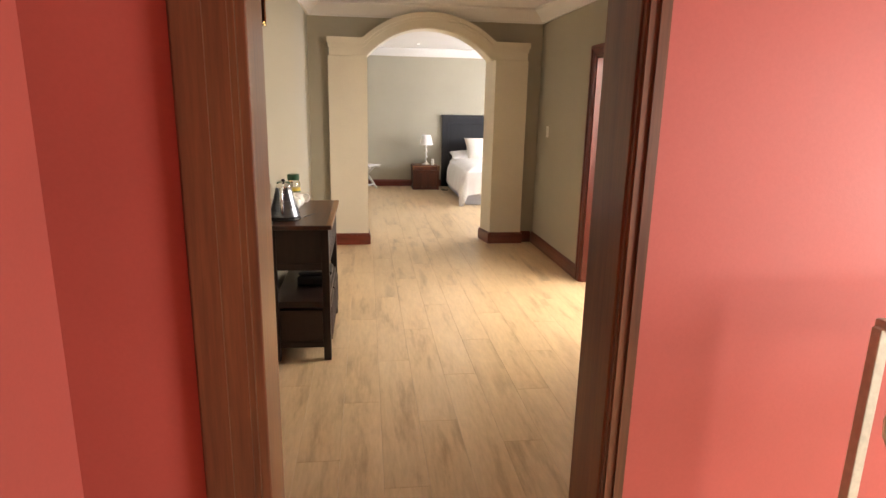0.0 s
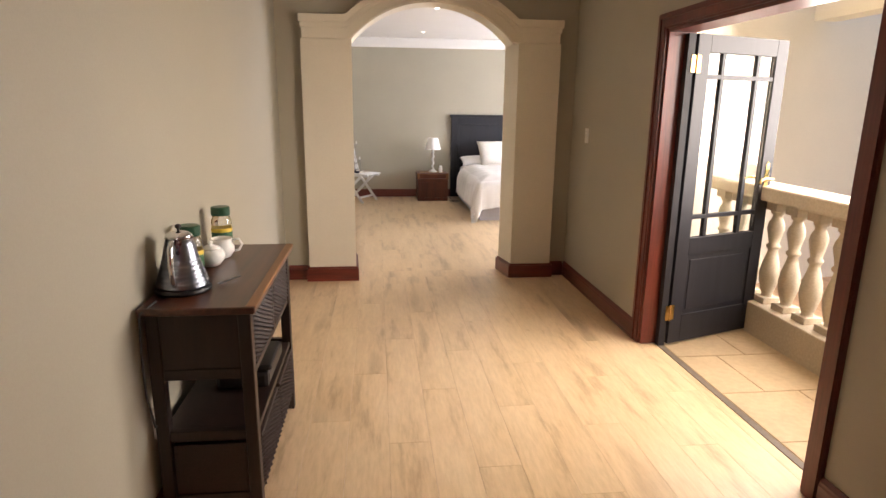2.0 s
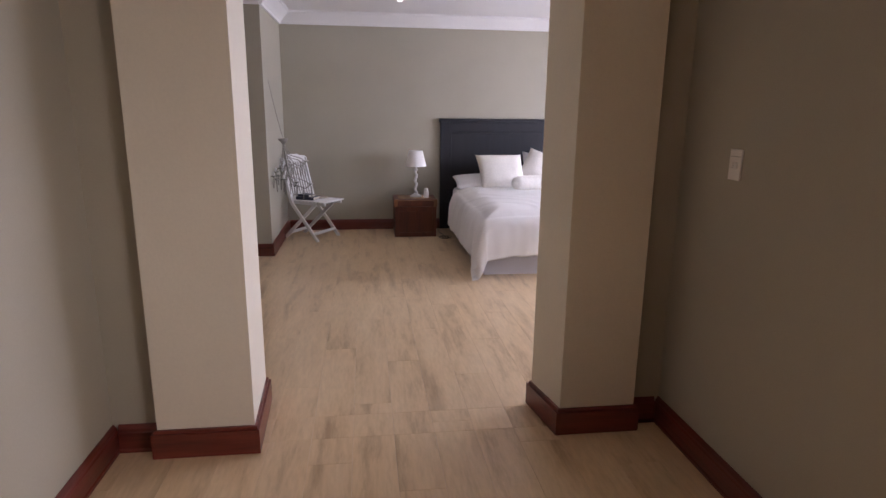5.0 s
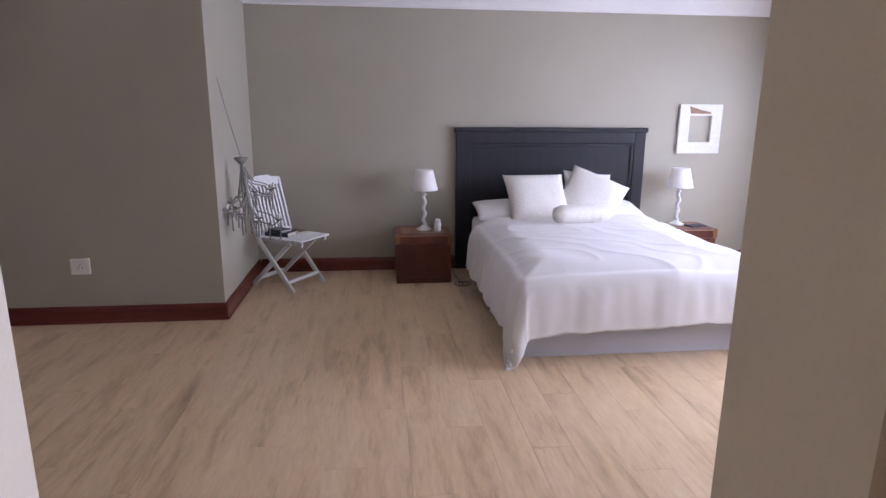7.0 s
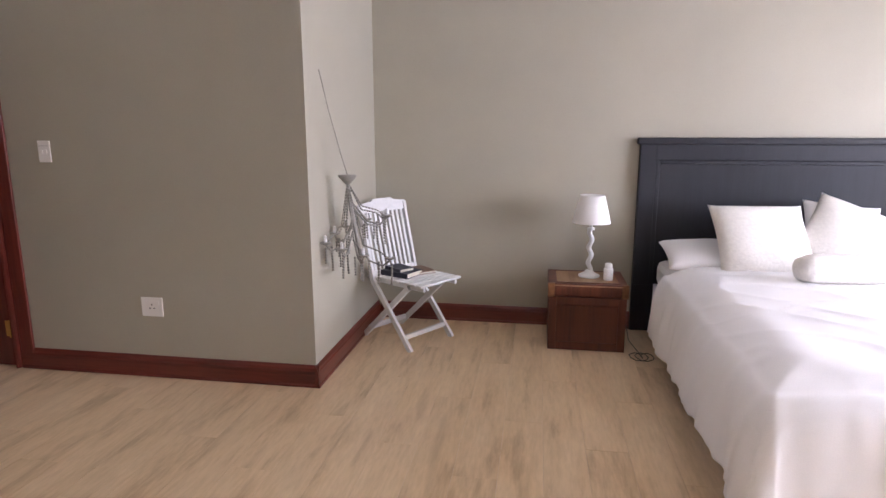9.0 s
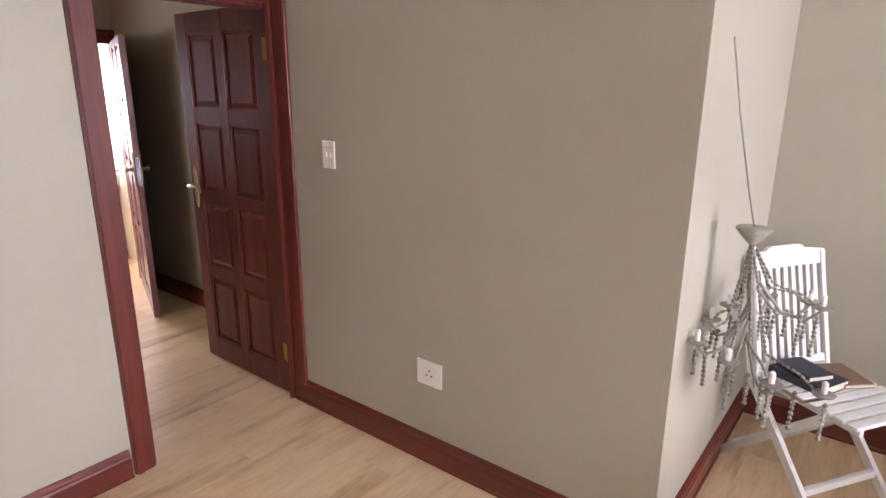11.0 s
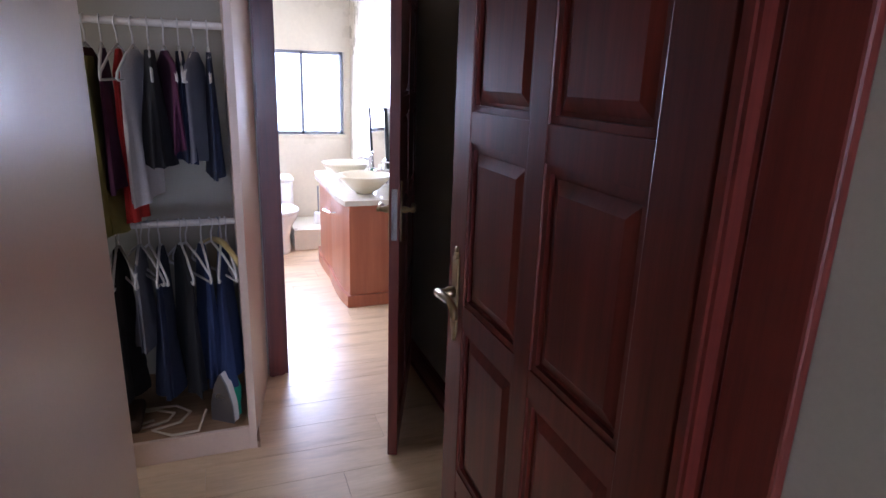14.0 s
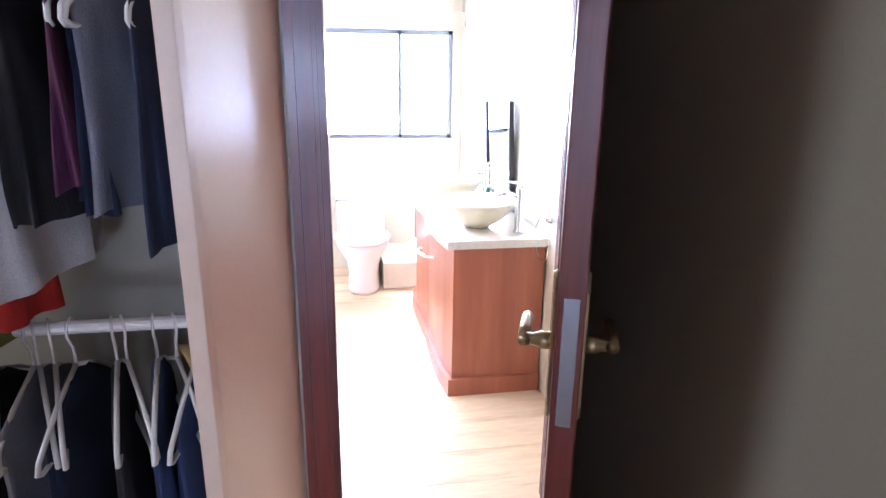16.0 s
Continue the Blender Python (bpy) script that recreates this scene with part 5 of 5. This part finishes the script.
for y in (7.83, 7.87, 7.95, 8.05, 8.13, 8.16, 8.30, 8.40):
    hung(y, 0.945, "", 0, "", 0.3, 0.05, hrnd.uniform(18, 28))
wh = thing("wooden_hanger", pose(-4.80, 8.43, 0.945, 0, 0, 24), "curved pale yellow wooden coat hanger on the lower rail", "hanger")
part("hook", tube([(0.0, 0, -0.085), (0.0, 0, -0.045), (0.019, 0, -0.015), (0.014, 0, 0.012), (-0.004, 0, 0.019), (-0.018, 0, 0.008)], 0.0028, 6), "steel", wh, "steel hook", True)
part("shoulder_bar", tube([(-0.215, 0, -0.175), (-0.15, 0, -0.125), (-0.06, 0, -0.09), (0, 0, -0.082), (0.06, 0, -0.09), (0.15, 0, -0.125), (0.215, 0, -0.175)], [0.008, 0.011, 0.013, 0.014, 0.013, 0.011, 0.008], 8), "pale_hanger", wh, "", True)
garment(8.02, 1.60, 0.66, "olive", "olive cloth garment hanging behind the shirts", 0.42, 0.09, 4)
hang.matrix_world = pose(-4.80, 8.46, 0.945, 0, 0, 9)

ir = thing("clothes_iron", pose(-4.605, 8.40, 0.106, 0, 0, 55), "green and white steam iron standing on its heel", "iron")
sole = [(-0.055, 0.0), (-0.052, 0.08), (-0.03, 0.17), (0.0, 0.225), (0.03, 0.17), (0.052, 0.08), (0.055, 0.0)]
part("soleplate", prism([(x, z) for x, z in sole], 1, -0.008, 0.0), "steel", ir)
part("skirt", prism([(x * 0.97, z * 0.985 + 0.002) for x, z in sole], 1, 0.0, 0.035), "ceramic", ir, "white plastic body")
part("tank", prism([(x * 0.8, z * 0.88 + 0.006) for x, z in sole], 1, 0.035, 0.07), "iron_green", ir, "translucent green water tank")
part("handle", tube([(0, 0.065, 0.03), (0, 0.115, 0.04), (0, 0.120, 0.10), (0, 0.10, 0.15), (0, 0.068, 0.165)], 0.014, 8), "iron_green", ir, "", True)
pts = [(-4.70 + 0.10 * math.cos(i * 0.8) * (1 - i / 30), 8.12 + 0.16 * math.sin(i * 0.8) - 0.008 * i, 0.112 + 0.003 * (i % 4)) for i in range(18)]
tagged(part("iron_cord", tube([(-4.66, 8.33, 0.14), (-4.545, 8.30, 0.113), (-4.54, 8.20, 0.112)] + pts, 0.006, 6), "cream_cable"), "pale fabric cord of the iron coiled on the plinth", "cable")
bm = cube(-4.82, -4.60, 7.95, 8.08, 0.106, 0.16, 0.02)
tagged(part("red_shoe_bag", bm, FABRICS["brown"]), "brown cloth bag lying on the closet plinth", "bag")
bg = thing("storage_bag", pose(0, 0, 0), "pale bag stored on the closet's top shelf", "bag")
part("bag_body", cube(-5.0, -4.60, 8.05, 8.42, 1.881, 2.03, 0.05), "linen", bg)

# ---- bathroom ----
bw = tagged(new("window_2"), "dark metal framed bathroom window full of daylight", "window", "", "structure")
bm = bmesh.new()
for y0, y1, z0, z1 in ((BWY0, BWY0 + 0.03, BWZ0, BWZ1), (BWY1 - 0.03, BWY1, BWZ0, BWZ1), (BWY0, BWY1, BWZ0, BWZ0 + 0.03), (BWY0, BWY1, BWZ1 - 0.03, BWZ1), (9.215, 9.24, BWZ0, BWZ1)):
    box(bm, -8.20, -8.16, y0, y1, z0, z1, 0.002)
part("window_frame", bm, "steel", bw)
for y0, y1 in ((BWY0 + 0.03, 9.215), (9.24, BWY1 - 0.03)):
    p = part("pane", cube(-8.185, -8.181, y0, y1, BWZ0 + 0.03, BWZ1 - 0.03), "glass", bw)
    p.visible_shadow = False
part("window_sill", cube(-8.16, -8.085, BWY0 - 0.02, BWY1 + 0.02, BWZ0 - 0.025, BWZ0 + 0.003, 0.003), "tile", bw)

toi = thing("toilet", pose(-7.985, 8.90, 0), "white ceramic close-coupled toilet with closed lid", "toilet")
part("cistern", cube(-0.11, 0.19, -0.172, 0.172, 0.34, 0.60, 0.025), "ceramic", toi)
part("cistern_lid", cube(-0.11, 0.20, -0.18, 0.18, 0.601, 0.63, 0.01), "ceramic", toi)
part("pan", lathe([(0.105, 0), (0.11, 0.03), (0.10, 0.14), (0.12, 0.24), (0.175, 0.33), (0.185, 0.375)], 28, None, pose(0.42, 0, 0) @ Matrix.Diagonal((1.28, 1, 1, 1))), "ceramic", toi, "", True)
part("pan_back", cube(-0.11, 0.34, -0.10, 0.10, 0.0, 0.36, 0.02), "ceramic", toi)
part("seat_lid", lathe([(0.180, 0.376), (0.190, 0.382), (0.188, 0.402), (0.165, 0.412)], 30, None, pose(0.43, 0, 0) @ Matrix.Diagonal((1.26, 1, 1, 1))), "ceramic", toi, "", True)
part("flush_button", lathe([(0.022, 0.63), (0.022, 0.636)], 16, None, pose(0.10, 0, 0)), "chrome", toi)
structure("trim_pipe_ledge", cube(-8.1, -7.55, 9.04, 9.68, 0.0, 0.19, 0.004), "tile", "low tiled ledge boxing the pipes")
br = thing("toilet_brush", pose(-7.80, 9.30, 0.19), "white toilet brush holder on the tiled ledge", "toilet brush")
part("holder", lathe([(0.045, 0), (0.048, 0.01), (0.042, 0.10), (0.036, 0.11)], 18), "ceramic", br, "", True)
part("stick", tube([(0, 0, 0.10), (0, 0, 0.36)], 0.007, 8), "steel", br)

van = thing("vanity_unit", pose(0, 0, 0), "cherry veneered bathroom vanity with rounded front and plinth", "vanity unit")
VX0, VX1, VY1 = -7.35, -6.02, 9.67


def vanity_line(inset, back):
    """Flat end panels, short canted corners and a front that bows before each basin."""
    front = []
    for i in range(41):
        u = i / 40
        x = VX1 - inset + (VX0 - VX1 + 2 * inset) * u
        cant = min(1.0, min(u, 1 - u) / 0.12)
        bow = 0.012 * abs(math.sin(u * 2 * math.pi)) if cant >= 1 else 0.012 * abs(math.sin(0.12 * 2 * math.pi)) * cant
        front.append((x, 9.225 - 0.012 * cant - bow + inset))
    return front + [(VX0 + inset, back), (VX1 - inset, back)]


part("body", prism(vanity_line(0.02, VY1), 2, 0.085, 0.725), "cherry", van)
part("plinth", prism(vanity_line(0.0, VY1), 2, 0.0, 0.085), "cherry", van, "rounded cherry plinth")
part("countertop", prism(vanity_line(-0.015, VY1), 2, 0.726, 0.762), "stone_top", van, "polished cream stone top")
part("handle", tube([(VX1 - 0.10, 9.17, 0.66), (VX1 - 0.12, 9.13, 0.66), (VX1 - 0.22, 9.10, 0.66), (VX1 - 0.24, 9.13, 0.66)], 0.006, 8), "chrome", van, "chrome handle")
BAS = [(0.055, 0), (0.062, 0.006), (0.12, 0.045), (0.168, 0.095), (0.190, 0.132), (0.184, 0.134), (0.160, 0.100), (0.11, 0.055), (0.02, 0.026)]
for x in (-6.27, -6.92):
    t = thing("vessel_basin", pose(x, 9.40, 0.763), "cream ceramic vessel basin on the vanity", "basin", "vessel basins")
    part("bowl", lathe(BAS, 36), "basin", t, "", True)
    t = thing("basin_tap", pose(x + 0.14, 9.565, 0.763), "tall chrome basin mixer tap", "tap", "basin taps")
    part("column", lathe([(0.027, 0), (0.027, 0.008), (0.020, 0.012), (0.020, 0.20), (0.015, 0.21)], 18), "chrome", t, "", True)
    part("spout", tube([(0, 0.0, 0.165), (0, -0.06, 0.185), (0, -0.13, 0.175)], 0.012, 10), "chrome", t, "", True)
    part("lever", tube([(0, 0, 0.212), (0, 0.03, 0.226), (0.0, -0.08, 0.240)], 0.006, 8), "chrome", t, "", True)
for x, y, h, mt, lab in ((-6.62, 9.60, 0.15, "ceramic", "white soap bottle by the basins"), (-6.70, 9.56, 0.11, "label_green", "small green toiletry bottle"), (-6.56, 9.62, 0.17, "chrome", "slim metal toiletry can on the vanity")):
    t = thing("toiletry_bottle", pose(x, y, 0.763), lab, "bottle")
    part("bottle", lathe([(0.024, 0), (0.026, 0.004), (0.026, h * 0.7), (0.012, h * 0.8), (0.010, h)], 16), mt, t, "", True)
mir = thing("bathroom_mirror", pose(-6.76, 9.676, 0.80, 3), "dark framed mirror standing above the vanity", "mirror")
part("glass_face", cube(-0.30, 0.18, -0.020, -0.012, 0.03, 0.52), "mirror", mir)
bm = bmesh.new()
for x0, x1, z0, z1 in ((-0.32, -0.30, 0, 0.54), (0.18, 0.20, 0, 0.54), (-0.30, 0.18, 0, 0.03), (-0.30, 0.18, 0.52, 0.54)):
    box(bm, x0, x1, -0.03, -0.004, z0, z1, 0.003)
part("mirror_frame", bm, "black", mir)
rg = thing("towel_ring", pose(-5.97, 9.68, 0.86), "chrome towel ring on the tiled wall", "towel ring")
part("mount", lathe([(0.022, 0), (0.022, 0.02), (0.012, 0.05)], 14, None, pose(0, 0, 0, 90)), "chrome", rg)
part("ring", tube([(0.09 * math.sin(2 * math.pi * k / 24), -0.055, -0.09 + 0.09 * math.cos(2 * math.pi * k / 24)) for k in range(25)], 0.005, 8), "chrome", rg, "", True)
tub = thing("bathtub", pose(0, 0, 0), "white bathtub with a rounded rim along the wall", "bathtub")
bm = cube(-7.3, -6.70, 6.92, 8.70, 0.0, 0.40, 0.03)
part("apron", bm, "ceramic", tub)

# ---- floor planks, last ----
PW, PL = 0.193, 1.28
shared = {}


def plank(x0, x1, y0, y1):
    key = (round(x1 - x0, 3), round(y1 - y0, 3))
    if key not in shared:
        w, h = key
        g = 0.0004
        bm = cube(g, w - g, g, h - g, -0.0119, -0.0005)
        tp = [bm.verts.new((x, y, 0)) for x, y in ((g + 0.0008, g + 0.0008), (w - g - 0.0008, g + 0.0008), (w - g - 0.0008, h - g - 0.0008), (g + 0.0008, h - g - 0.0008))]
        lo = [bm.verts.new((x, y, -0.0005)) for x, y in ((g, g), (w - g, g), (w - g, h - g), (g, h - g))]
        bm.faces.new(tp)
        for i in range(4):
            bm.faces.new((lo[i], lo[(i + 1) % 4], tp[(i + 1) % 4], tp[i]))
        o = part("plank", bm, "laminate", floor)
        shared[key] = o.data
    else:
        o = new("plank", shared[key])
        o.parent = floor
    o.location = (x0, y0, 0)


AREAS = ((WX0, 1.80, -0.28, ARCH_Y), (AX - AW, AX + AW, ARCH_Y, BY0), (BX0, BX1, BY0, BY1), (PX1 - 2.41, BX0, 6.8, 9.42), (-8.1, -5.17, 6.9, 9.68), (-1.15, 2.45, -3.6, -0.28))
for ax0, ax1, ay0, ay1 in AREAS:
    i0, i1 = math.floor(ax0 / PW), math.ceil(ax1 / PW)
    for i in range(i0, i1):
        x0, x1 = max(ax0, i * PW), min(ax1, (i + 1) * PW)
        if x1 - x0 < 0.012:
            continue
        off = (i * 0.413 % 1) * PL
        j = math.floor((ay0 - off) / PL)
        while off + j * PL < ay1:
            y0, y1 = max(ay0, off + j * PL), min(ay1, off + (j + 1) * PL)
            if y1 - y0 > 0.012:
                plank(x0, x1, y0, y1)
            j += 1
